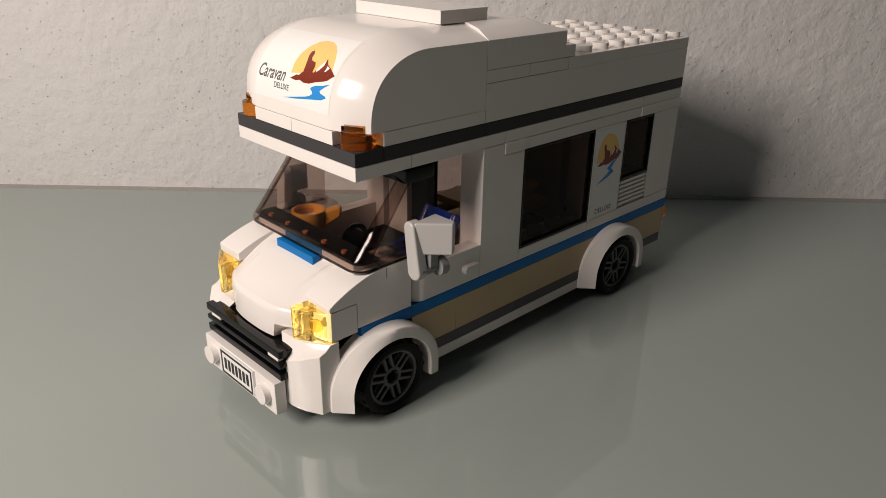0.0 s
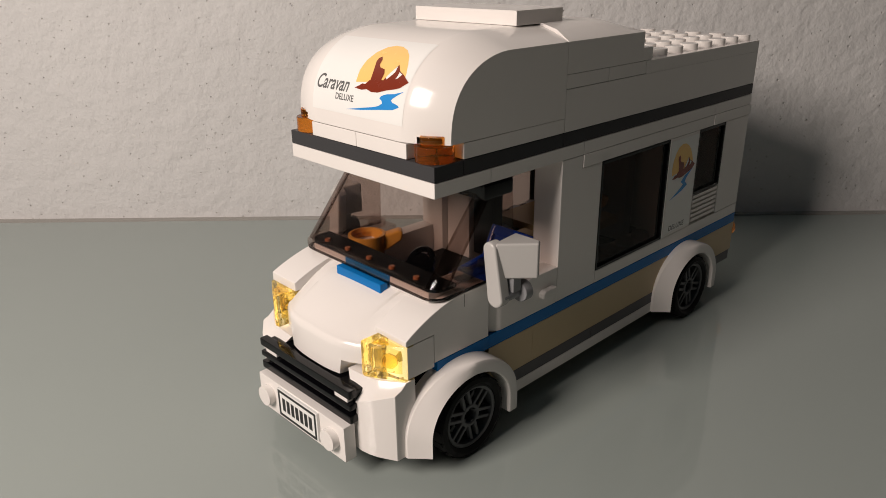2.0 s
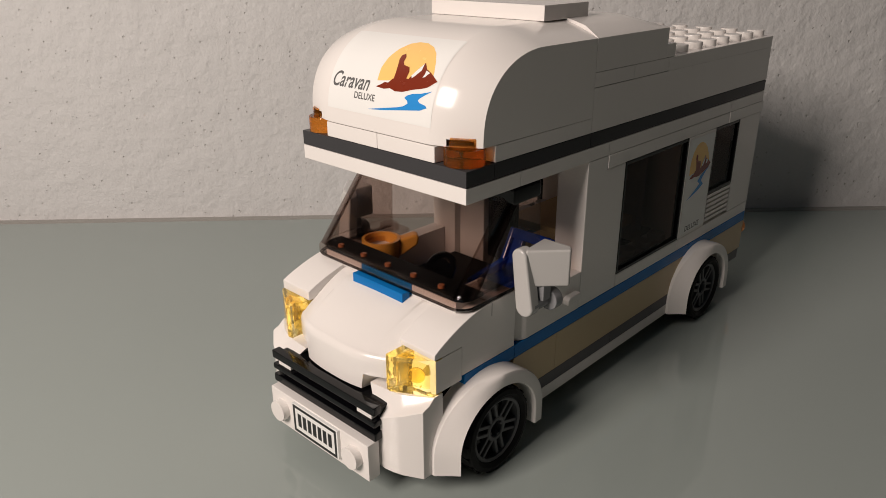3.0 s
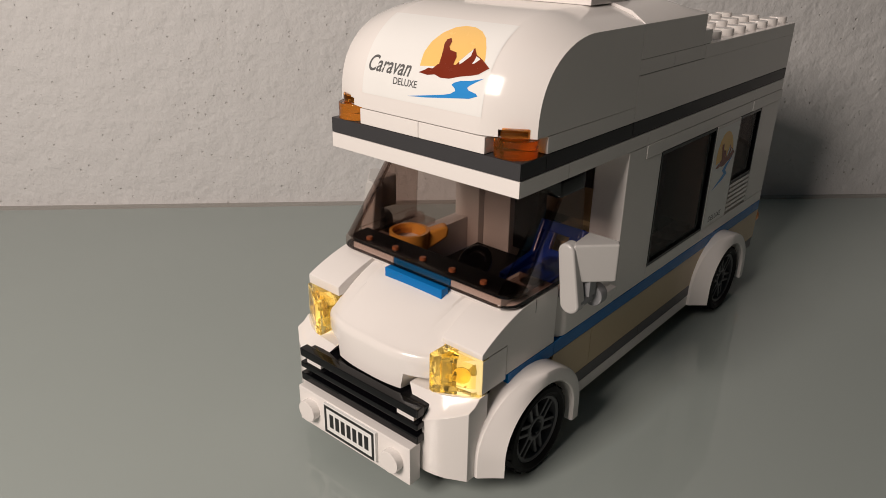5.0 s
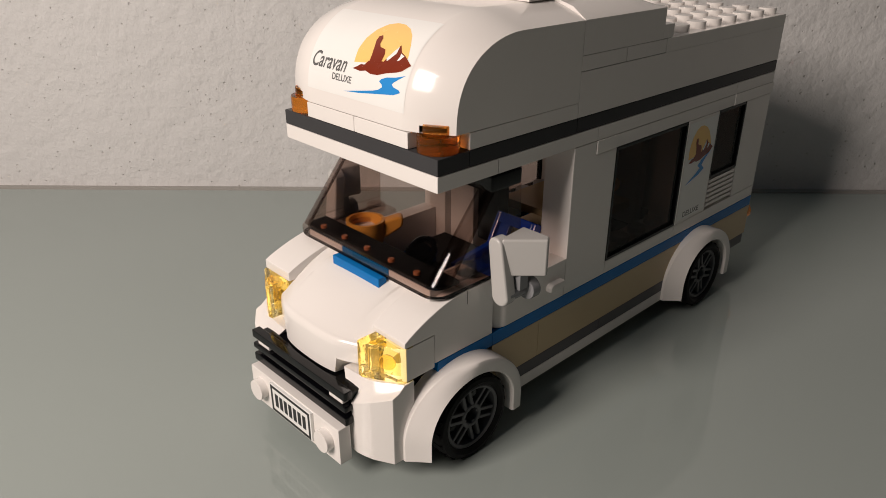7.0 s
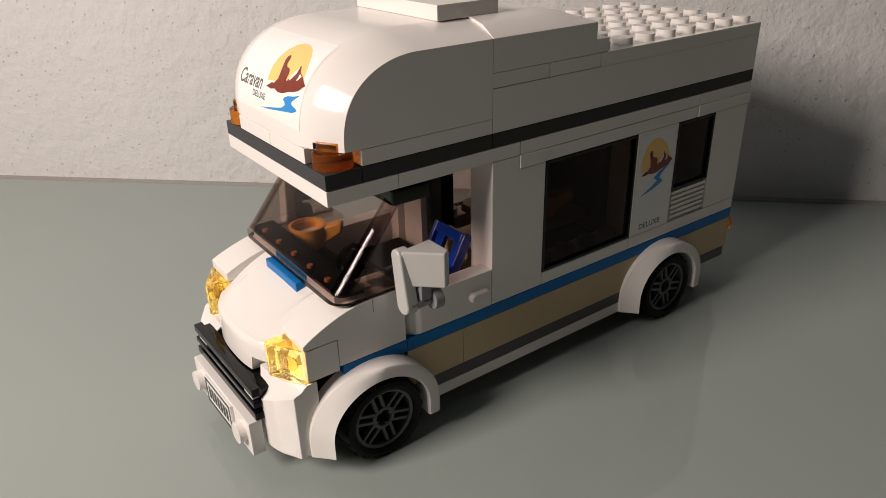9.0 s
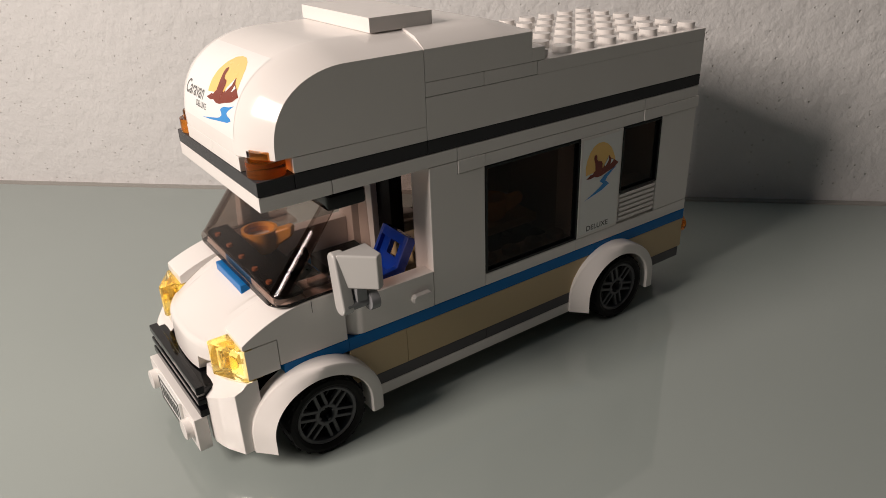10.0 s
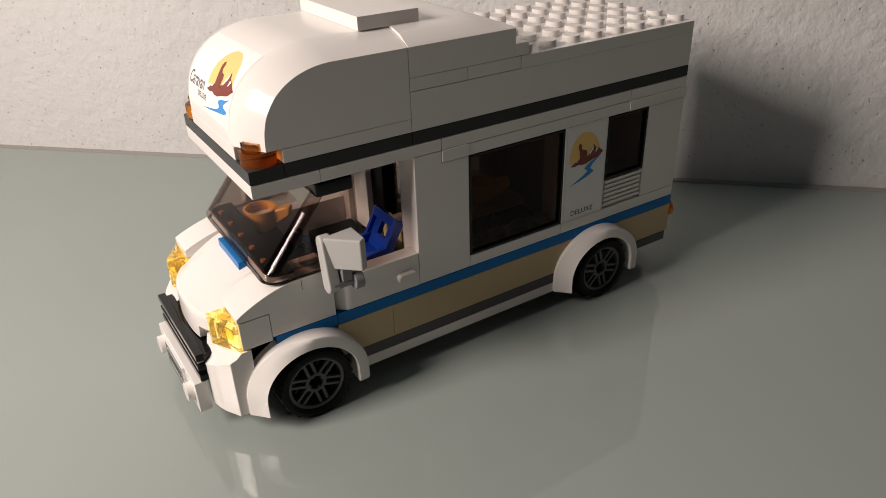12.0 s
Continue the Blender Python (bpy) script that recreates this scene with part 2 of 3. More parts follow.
def build_table():
    table = tagged(new("glass_table"), "grey-green glass table pushed against the white wall", "table")
    bm = bmesh.new()
    vs = [bm.verts.new(room_place(a, b, z)) for a in (-0.75, 0.75) for b in (0.0032, 0.80) for z in (-0.010, 0.0)]
    for q in ((0, 1, 3, 2), (4, 6, 7, 5), (0, 4, 5, 1), (2, 3, 7, 6), (0, 2, 6, 4), (1, 5, 7, 3)):
        bm.faces.new([vs[i] for i in q])
    bmesh.ops.recalc_face_normals(bm, faces=bm.faces)
    bmesh.ops.bevel(bm, geom=list(bm.edges), offset=0.0012, segments=2, profile=0.5, affect="EDGES")
    part("tabletop", bm, GLASS_TOP, table, scale=1.0)
    for a in (-0.68, 0.68):
        for b in (0.06, 0.73):
            leg = box(-25, 25, -25, 25, -740, -10, 2)
            part("leg", leg, DARK_GREY, table, place=Matrix.Translation(room_place(a, b, 0)) @ pose(0, 0, 0, 0, 0, 45.85))


build_table()
# Added strip draws the shadow gap and pale joint line along the wall.
slab("trim", -0.75, 0.75, 0.0, 0.0031, -0.012, 0.0002, painted("gap_strip_grey", (0.38, 0.365, 0.34)), "grey strip added for the shadow gap and joint line between the table and the wall", "trim")

# ---- the toy camper van: x across (its left side at +24), y from the front backwards, z up ----
van = tagged(new("toy_camper_van"), "white toy brick camper van with blue and tan stripes", "toy van")
van.location.z = 0.0012  # the courses below count from just under the tyres
# courses of bricks and plates, bottom up
Z_FLOOR, Z_GREY, Z_TAN, Z_BLUE, Z_SILL, Z_WALL, Z_TOP, Z_EAVE, Z_DARK, Z_UPPER, Z_CAP, Z_ROOF = 4.9, 8.1, 11.3, 20.9, 24.1, 27.5, 56.4, 59.6, 62.8, 66.0, 75.6, 78.8
G = 0.03  # half a joint between two pieces


def brick(name, x0, x1, y0, y1, z0, z1, material, label="", parent=None, bev=0.2):
    return part(name, box(x0 + G, x1 - G, y0 + G, y1 - G, z0 + G, z1 - G, bev), material, parent or van, label)


STUD = mesh_of("stud", disc(2.4, 0, 1.75, 0.18, 24), WHITE)


# chassis and side walls; s = 1 is the left side, -1 the right
brick("chassis_plate", -16, 16, -6, 135, Z_FLOOR, Z_GREY, DARK_GREY, "dark grey base plate")
brick("cab_floor", -16, 16, -4, 135, Z_GREY, Z_TAN, DARK_GREY, "dark grey floor plate")
brick("axle_block", -18, 18, 0.5, 15.5, Z_TAN, 19.5, BLACK, "black axle block")
brick("axle_block", -18, 18, 96.5, 111.5, Z_TAN, 19.5, BLACK, "black axle block")


def sided(s, a, b):
    return (a, b) if s > 0 else (-b, -a)


def side_wall(s):
    def bx(name, a, b, y0, y1, z0, z1, material, label="", parent=None, bev=0.2):
        x0, x1 = sided(s, a, b)
        return brick(name, x0, x1, y0, y1, z0, z1, material, label, parent, bev)

    bx("sill_plate", 16, 24, 16, 96, Z_FLOOR, Z_GREY, WHITE)
    bx("grey_plate", 16, 24, 16, 56, Z_GREY, Z_TAN, MID_GREY, "grey stripe plate", None, 0.1)
    bx("grey_plate", 16, 24, 56, 96, Z_GREY, Z_TAN, MID_GREY, "grey stripe plate", None, 0.1)
    for y0, y1 in ((16, 31.5), (31.5, 94)):
        bx("tan_brick", 16, 24, y0, y1, Z_TAN, Z_BLUE, TAN, "tan stripe brick", None, 0.09)
    bx("tan_brick", 16, 24, 112, 135, Z_TAN, Z_BLUE, TAN, "tan stripe brick", None, 0.09)
    bx("tan_brick", 16, 24, 94, 112, 19.6, Z_BLUE, TAN, "tan stripe brick", None, 0.09)
    bx("grey_plate", 16, 24, 112, 134, Z_GREY, Z_TAN, MID_GREY, "grey stripe plate", None, 0.1)
    for y0, y1 in ((0, 16), (16, 96), (96, 135)):
        bx("blue_plate", 16, 24, y0, y1, Z_BLUE, Z_SILL, AZURE, "bright blue stripe plate", None, 0.09)
    for y0, y1 in ((56, 88), (88, 135)):
        bx("sill_plate", 16, 24, y0, y1, Z_SILL, Z_WALL, WHITE)
    # wall between the door and the big window
    part("wall_panel", prism([(40 + G, Z_SILL + G), (56 - G, Z_SILL + G), (56 - G, Z_TOP - G), (48 - G, Z_TOP - G), (48 - G, Z_EAVE - G), (40 + G, Z_EAVE - G)], "x", *sided(s, 16 + G, 24 - G), 0.25), WHITE, van)
    bx("wall_panel", 16, 24, 120, 135, Z_WALL, Z_TOP, WHITE)
    sticker_panel = bx("sticker_panel", 16, 24.1, 88, 104, Z_WALL, Z_TOP, WHITE)
    # louvred brick under the small window
    louvre = bx("louvre_brick", 16, 23.2, 104, 120, Z_WALL, 37.0, WHITE, "white brick with louvres")
    for i in range(6):
        bx("louvre", 23.0, 24.1, 104.6, 119.4, Z_WALL + 0.9 + 1.45 * i, Z_WALL + 1.85 + 1.45 * i, WHITE, "", louvre, 0.15)
    # windows: frame of four bars and a smoky pane
    for y0, y1, z0, z1 in ((56, 88, Z_WALL, Z_TOP), (104, 120, 37.0, Z_TOP)):
        def bars(a, b, w, h):
            x0, x1 = sided(s, a, b)
            return joined(box(x0, x1, y0 + G, y0 + w, z0 + G, z1 - G, 0.12), box(x0, x1, y1 - w, y1 - G, z0 + G, z1 - G, 0.12),
                          box(x0, x1, y0 + w, y1 - w, z0 + G, z0 + h, 0.12), box(x0, x1, y0 + w, y1 - w, z1 - h, z1 - G, 0.12))
        win = part("window", bars(22.2, 24, 0.75, 0.8), BLACK, van, "black window frame")
        part("reveal", bars(16, 22.15, 0.6, 0.65), WHITE, win, "white inner reveal")
        p0, p1 = sided(s, 22.6, 23.4)
        pane = part("pane", box(p0, p1, y0 + 0.75, y1 - 0.75, z0 + 0.8, z1 - 0.8, 0), SMOKE_DARK, win, "dark smoky pane")
        for i in range(4 if y0 < 60 else 0):
            part("sill_stud", moved(disc(2.4, 0, 1.7, 0.18, 20), mm(s * 19.6, 60 + 8 * i, z0 + 0.6)), LIGHT_GREY, win)
    # eaves
    for y0, y1 in ((48, 56), (56, 112), (112, 135.6)):
        bx("eave_plate", 16, 24.15 if y0 in (48, 112) else 24, y0, y1, Z_TOP, Z_EAVE, WHITE)
    for y0, y1 in ((16, 48), (48, 112), (112, 135)):
        bx("eave_plate", 16, 24, y0, y1, Z_EAVE, Z_DARK, WHITE)
    for y0, y1 in ((8, 40), (40, 135)):
        bx("dark_plate", 16, 24, y0, y1, Z_DARK, Z_UPPER, DARK_GREY, "dark grey stripe plate")
    # upper wall
    bx("upper_wall", 16, 24, 40, 135, Z_UPPER, Z_CAP, WHITE)
    for y0, y1 in ((40, 56), (56, 72)):
        bx("cap_plate", 16, 24, y0, y1, Z_CAP, Z_ROOF, WHITE)
    bx("cap_plate", 16, 24, 72, 135, Z_CAP - 0.15, Z_ROOF, WHITE)
    # cab door with its handle
    plan = [(s * 19.6, 16.2)] + [(s * (20.0 + 4.0 * math.sin(a)), 20.2 - 4.0 * math.cos(a)) for a in [math.pi / 2 * i / 8 for i in range(9)]] + [(s * 24, 39.95), (s * 19.6, 39.95)]
    door = part("door", prism(plan, "z", Z_SILL + G, 33.6, 0.2), WHITE, van, "white cab door with an open window")
    x0, x1 = sided(s, 23.8, 25.6)
    part("door_handle", prism([(33.2, 27.6), (38.2, 27.6), (38.6, 28.2), (38.2, 29.5), (34.0, 29.5), (33.2, 28.9)], "x", x0, x1, 0.35), WHITE, door)
    # cowl beside the windscreen and the front wing
    x0, x1 = sided(s, 14.2, 24)
    front, lip = (-8.4, 32.0) if s > 0 else (-9.2, 32.9)
    arc = [(front + (8.0 - front) * i / 12, lip + (37.3 - lip) * math.sin(math.pi / 2 * (i / 12)) ** 0.9) for i in range(13)]
    part("wing", prism([(front, 30.8)] + arc + [(15.8, 37.3), (15.8, Z_SILL + G), (-0.7, Z_SILL + G), (-0.7, 30.8)], "x", x0 + G, x1 - G, 0.22), WHITE, van, "curved white wing and side panel")
    part("wing_joint", box(*sided(s, 23.6, 24.0), 8.0, 8.12, 34.2, 37.15, 0), DULL_BLACK, van)
    bx("wing_side", 18, 24, -8.2, -0.75, 23.2, 30.7, WHITE)
    # orange tail lamp
    part("tail_lamp", moved(disc(2.9, 0, 2.6, 0.3), mm(s * 21.2, 134.6, 18.0, -90)), AMBER, van, "orange clear tail lamp")


side_wall(1)
side_wall(-1)

# cross members that close the body
brick("rear_wall", -16, 16, 127.5, 135, Z_GREY, Z_TOP, WHITE)
brick("rear_eave", -16, 16, 127.5, 135, Z_TOP, Z_UPPER, WHITE)
brick("rear_upper_wall", -16, 16, 128, 135, Z_UPPER, Z_CAP, WHITE)
brick("overhang_plate", -24.8, 24, 0, 16, Z_EAVE, Z_DARK, WHITE)
brick("overhang_plate", -16, 16, 16, 40, Z_EAVE, Z_DARK, WHITE)
brick("overhang_plate", -24.8, 24, 0, 8, Z_DARK, Z_UPPER, DARK_GREY, "dark grey stripe plate")
brick("overhang_plate", -16, 16, 8, 40, Z_DARK, Z_UPPER, DARK_GREY, "dark grey stripe plate")
brick("inner_ceiling", -16, 16, 40, 128, Z_DARK, Z_UPPER, DARK_GREY, "dark grey plate")
roof = brick("roof_plate", -16, 16, 72, 135, Z_CAP - 0.15, Z_ROOF, WHITE, "white studded roof plate")
for i in range(6):
    for j in range(8):
        part("stud", STUD, WHITE, roof, place=at(-20 + 8 * i, 75.6 + 7.95 * j, Z_ROOF - 0.05))

# raised roof behind the seam
brick("step_plate", -24, 24, 70.2, 74.5, Z_ROOF, 82.0, WHITE)


def roof_hump():
    bm = bmesh.new()
    rows = []
    ys = [40.1, 48, 54, 57, 60, 62, 64, 66, 67.5, 69, 70.2]
    for y in ys:
        k = max(0.0, (y - 57.0) / 13.2)
        top = 89.3 - 3.2 * k ** 2.0
        side = min(86.0, top)
        sec = [(-23.95, 78.85), (-23.95, side - 0.3), (-23.6, side), (-20.5, side + (top - side) * 0.62), (-16.5, side + (top - side) * 0.95), (-13, top),
               (13, top), (16.5, side + (top - side) * 0.95), (20.5, side + (top - side) * 0.62), (23.6, side), (23.95, side - 0.3), (23.95, 78.85)]
        rows.append([bm.verts.new((x, y, z)) for x, z in sec])
    for p, q in zip(rows, rows[1:]):
        for i in range(len(p)):
            bm.faces.new((p[i], p[(i + 1) % len(p)], q[(i + 1) % len(p)], q[i]))
    bm.faces.new(rows[0][::-1])
    bm.faces.new(rows[-1])
    return bm


part("roof_slope", roof_hump(), WHITE, van, "white curved roof slope")


# sleeping cab over the windscreen
def cab_profile(k, y0=0.0, ry=20.0, z0=69.4, rz=19.6):
    """Middle line of the cab's front, k from 0 at the foot to 1 at the seam: (y, z)."""
    a = min(1.0, k / 0.7) * math.pi / 2
    y = y0 + ry * (1 - math.cos(a))
    return y + max(0.0, k - 0.7) / 0.3 * (39.9 - y), z0 + rz * math.sin(a) ** 0.8


CAB_ROWS = 60
CAB_LINE = [cab_profile(i / CAB_ROWS) for i in range(CAB_ROWS + 1)]


def cab_point(x, y, z, k):
    """The cab's skin: its middle profile runs over into a tighter one at the sides."""
    d = max(0.0, (abs(x) - 14.0) / 9.95) ** 1.5 * (1.0 if x > 0 else 0.72)
    sy, sz = cab_profile(k, 4.6, 17.0, 69.4, 16.3)
    return (x + 0.09 * min(0.0, x + 14.0), y + (sy - y) * d, z + (sz - z) * d)


def cab_shell():
    bm = bmesh.new()
    xs = [-23.95, -23.6, -22.5, -21, -19.5, -18, -16.5, -15, -14, -7, 0, 7, 14, 15, 16.5, 18, 19.5, 21, 22.5, 23.6, 23.95]
    rows = []
    for i, (y, z) in enumerate(CAB_LINE):
        rows.append([bm.verts.new(cab_point(x, min(y, 39.9), z, i / CAB_ROWS)) for x in xs])
    for p, q in zip(rows, rows[1:]):
        for i in range(len(xs) - 1):
            low, high = sorted((abs(xs[i]), abs(xs[i + 1])))
            if not (low >= 18 and high <= 22.5 and q[i].co.z < 71.2):  # notch over each corner lamp
                bm.faces.new((p[i], p[i + 1], q[i + 1], q[i]))
    # flat sides and back, closed at the foot
    for e, sgn in ((0, 1), (-1, -1)):
        foot_back = bm.verts.new((xs[e], 39.9, 69.3))
        bm.faces.new(([r[e] for r in rows] + [foot_back])[::sgn])
        if e == 0:
            fb0 = foot_back
    bm.faces.new(rows[-1] + [foot_back, fb0])
    bm.faces.new(rows[0][::-1] + [fb0, foot_back])
    return bm


cab = part("sleeping_cab", cab_shell(), WHITE, van, "white rounded cab over the windscreen")
for s in (-1, 1):
    x0, x1 = sided(s, 16, 24)
    brick("cab_foot", x0, x1, 8, 40, Z_UPPER, 69.3, WHITE)
    lamp = part("corner_lamp", joined(moved(disc(3.95, 0, 3.2, 0.2, 36), mm(s * 20.4 - 0.4, 4, Z_UPPER + 0.05)), moved(disc(2.9, 0, 1.9, 0.2), mm(s * 20.4 - 0.4, 4, Z_UPPER + 3.2))),
                AMBER, van, "orange clear round corner lamp")
    x0, x1 = sided(s, 0, 16)
    brick("cab_lip", x0, x1, 0.1, 8, Z_UPPER, 69.2, WHITE)

# roof hatch
brick("roof_hatch", -16, 16, 32, 48, 89.0, 92.2, WHITE, "white flat roof hatch")


# ---- bonnet, lamps and bumper ----
def bonnet():
    """A bulging lid whose lip drops lower between two short side lips; two creases run down it."""
    bm = bmesh.new()
    us = [0.0, 0.15, 0.3, 0.45, 0.58, 0.64, 0.66, 0.69, 0.74, 0.85, 0.97, 1.0]
    us = [-u for u in us[:0:-1]] + us
    ny = 26
    rows = []
    for j in range(ny + 1):
        row = []
        crease = 11.4 - 2.6 * (j / ny) ** 1.3
        for u in us:
            k, side = abs(u), 1 if u >= 0 else -1
            x = k / 0.66 * crease if k <= 0.66 else crease + (k - 0.66) / 0.34 * (14.6 - crease)
            foot = 20.9 if k < 0.67 else 24.4
            depth = 14.9 + 3.5 * (1 - min(1.0, x / 14.6) ** 2.8)
            w = min(1.0, j / 14)
            groove = (1.0 if 0.65 < k < 0.7 else 0.6 if 0.7 < k < 0.8 else 0.0) * (1.0 if side < 0 else 0.5) * max(0.0, 1 - 1.1 * w)
            crown = 36.0 + 0.3 * (1 - k ** 2) - groove - 0.25 * (k > 0.99)
            front, edge = 3.4 - depth, 29.4 - 0.5 * k
            if j <= 14:
                y, z = 3.4 - (depth - 1.3) * w, crown - (crown - edge) * w ** 1.55
            elif j <= 20:
                a = math.pi / 2 * (j - 14) / 6
                y, z = front + 1.3 * (1 - math.sin(a)), edge - 1.9 * (1 - math.cos(a))
            else:
                y, z = front, edge - 1.9 + (foot - edge + 1.9) * (j - 20) / 6
            row.append(bm.verts.new((side * x, y, z)))
        rows.append(row)
    nx = len(us) - 1
    for p, q in zip(rows, rows[1:]):
        for i in range(nx):
            bm.faces.new((p[i], p[i + 1], q[i + 1], q[i]))
    back = [bm.verts.new((v.co.x, 3.4, 20.9)) for v in rows[0]]
    for i in range(nx):
        bm.faces.new((rows[0][i + 1], rows[0][i], back[i], back[i + 1]))
        bm.faces.new((rows[-1][i], rows[-1][i + 1], back[i + 1], back[i]))
    bm.faces.new([r[0] for r in rows] + [back[0]])
    bm.faces.new([r[-1] for r in rows[::-1]] + [back[-1]])
    return bm


part("bonnet", bonnet(), WHITE, van, "white bulging bonnet with creases")
brick("bonnet_tile", -8, 8, -1.6, 0.6, 34.6, 37.2, AZURE, "bright blue tile")
brick("nose_block", -16, 16, -8, 0, Z_FLOOR, 20.0, BLACK, "black nose block")

# grille: black flat top with three bars; nose parts sit slightly askew
SKEW = Matrix.Translation((0, -0.0177, 0)) @ pose(0, 0, 0, 0, 0, 1.0) @ Matrix.Translation((0, 0.0177, 0))
grille = brick("grille", -16.6, 16.0, -16.0, -9.0, 12.8, 20.4, BLACK, "black grille")
grille.matrix_basis = SKEW
for z0, z1 in ((19.2, 21.2), (16.5, 17.9), (13.3, 15.3)):
    brick("grille_bar", -17.1, 16.4, -17.9, -15.8, z0, z1, BLACK, "", grille, 0.25)
for x in (-13.2, 13.0):
    brick("grille_mark", x - 2.2, x + 2.2, -17.5, -15.9, 18.0, 18.9, WHITE, "short white mark", grille, 0.05)

# bumper plate with two round studs and the number plate
bumper = part("bumper_plate", box(-16.1, 16.1, -19.6, -16.6, 4.6, 13.2, 0.25), WHITE, van, "", SKEW)
for x in (-12, 12):
    part("bumper_stud", moved(disc(2.4, 0, 1.75, 0.2), mm(x, -19.55, 9.0, 90)), WHITE, bumper, "round white stud")
number = part("number_plate", box(-7.6, 7.6, -20.3, -19.5, 5.9, 12.9, 0.12), PAPER, bumper, "white number plate with a black rim")


def plate_rim():
    def bar(x0, x1, z0, z1):
        return box(x0, x1, -20.38, -20.25, z0, z1, 0)
    return joined(bar(-7.2, 7.2, 12.1, 12.7), bar(-7.2, 7.2, 6.1, 6.7), bar(-7.2, -6.6, 6.7, 12.1), bar(6.6, 7.2, 6.7, 12.1))


part("plate_rim", plate_rim(), BLACK_INK, number, "black printed rim")
for i in range(7):
    x = -5.1 + 1.7 * i
    part("plate_bar", box(x - 0.55, x + 0.55, -20.38, -20.25, 7.8, 11.0, 0), BLACK_INK, number, "black printed bar")


def loft(rings):
    """A closed body through rings of equal length."""
    bm = bmesh.new()
    rows = [[bm.verts.new(p) for p in ring] for ring in rings]
    k = len(rows[0])
    for p, q in zip(rows, rows[1:]):
        for i in range(k):
            bm.faces.new((p[i], p[(i + 1) % k], q[(i + 1) % k], q[i]))
    bm.faces.new(rows[0][::-1])
    bm.faces.new(rows[-1])
    return bm


def corner(s):
    def fl(pts):
        return [(s * x, y - (1.0 if s < 0 else 0)) for x, y in pts]
    lower = [(15.2, -15.7), (16.9, -15.55), (18.6, -15.0), (20.4, -14.15), (23.85, -11.7), (23.95, -11.4), (23.95, -6.3), (15.2, -6.3)]
    upper = [(9.8, -12.6), (15.4, -12.4), (17.4, -12.1), (19.4, -11.4), (23.85, -8.7), (23.95, -8.5), (23.95, -6.3), (9.8, -6.3)]
    part("bumper_corner", loft([[(s * x - (0.7 if s < 0 else 0), y + (-1.0 if s < 0 else 0), z + lift * max(0.0, 1 - (x - 14) / 10)) for x, y in ring] for ring, z, lift in
                                ((lower, 5.2, 1.4), (lower, 20.9, -3.6), ([(a * 0.88 + c * 0.12, b * 0.88 + d * 0.12) for (a, b), (c, d) in zip(lower, upper)], 21.2, -3.3),
                                 ([((a + c) / 2, (b + d) / 2) for (a, b), (c, d) in zip(lower, upper)], 21.6, -2.4), (upper, 22.8, -0.5))]), WHITE, van, "white rounded bumper corner")
    lamp = part("headlamp", prism(fl([(15.0, -12.9), (16.2, -13.1), (23.95, -8.7), (23.95, -6.2), (15.0, -6.2)]), "z", 22.9, 30.9, 0.3, 3), YELLOW, van, "yellow clear headlamp")
    lamp.visible_shadow = False
    # Added pale backing brightens the lens; its facets stand in for refracted sparkle.
    bm = bmesh.new()
    rows = []
    for j in range(6):
        z = 22.8 + 1.58 * j
        rows.append([bm.verts.new((s * (15.5 + 1.58 * i), -6.3 - 0.4 * i + 0.9 * math.sin(2.6 * i + 4.1 * j + 1.7 * i * j) - (1.0 if s < 0 else 0), z)) for i in range(6)])
    for p, q in zip(rows, rows[1:]):
        for i in range(5):
            bm.faces.new((p[i], p[i + 1], q[i + 1]))
            bm.faces.new((p[i], q[i + 1], q[i]))
    edge = rows[0] + [r[-1] for r in rows[1:]] + rows[-1][-2::-1] + [r[0] for r in rows[-2:0:-1]]
    back = [bm.verts.new((v.co.x, -4.8, v.co.z)) for v in edge]
    for i in range(len(edge)):
        k = (i + 1) % len(edge)
        bm.faces.new((edge[i], back[i], back[k], edge[k]))
    bm.faces.new(back)
    part("lamp_backing", bm, PALE_GOLD, lamp, "added pale backing, faceted for sparkle")
    hollow = part("lens_hollow", prism(fl([(16.4, -11.2), (17.0, -11.4), (22.6, -8.2), (22.6, -6.9), (16.4, -6.9)]), "z", 24.2, 29.5, 0.25, 2), YELLOW, lamp)
    boss = part("lens_boss", moved(disc(1.7, 0, 1.2, 0.4), mm(s * 20.0, -9.0 - (1.0 if s < 0 else 0), 27.0, 90, 0, s * 29)), YELLOW, lamp)
    hollow.visible_shadow = boss.visible_shadow = False


corner(1)
corner(-1)


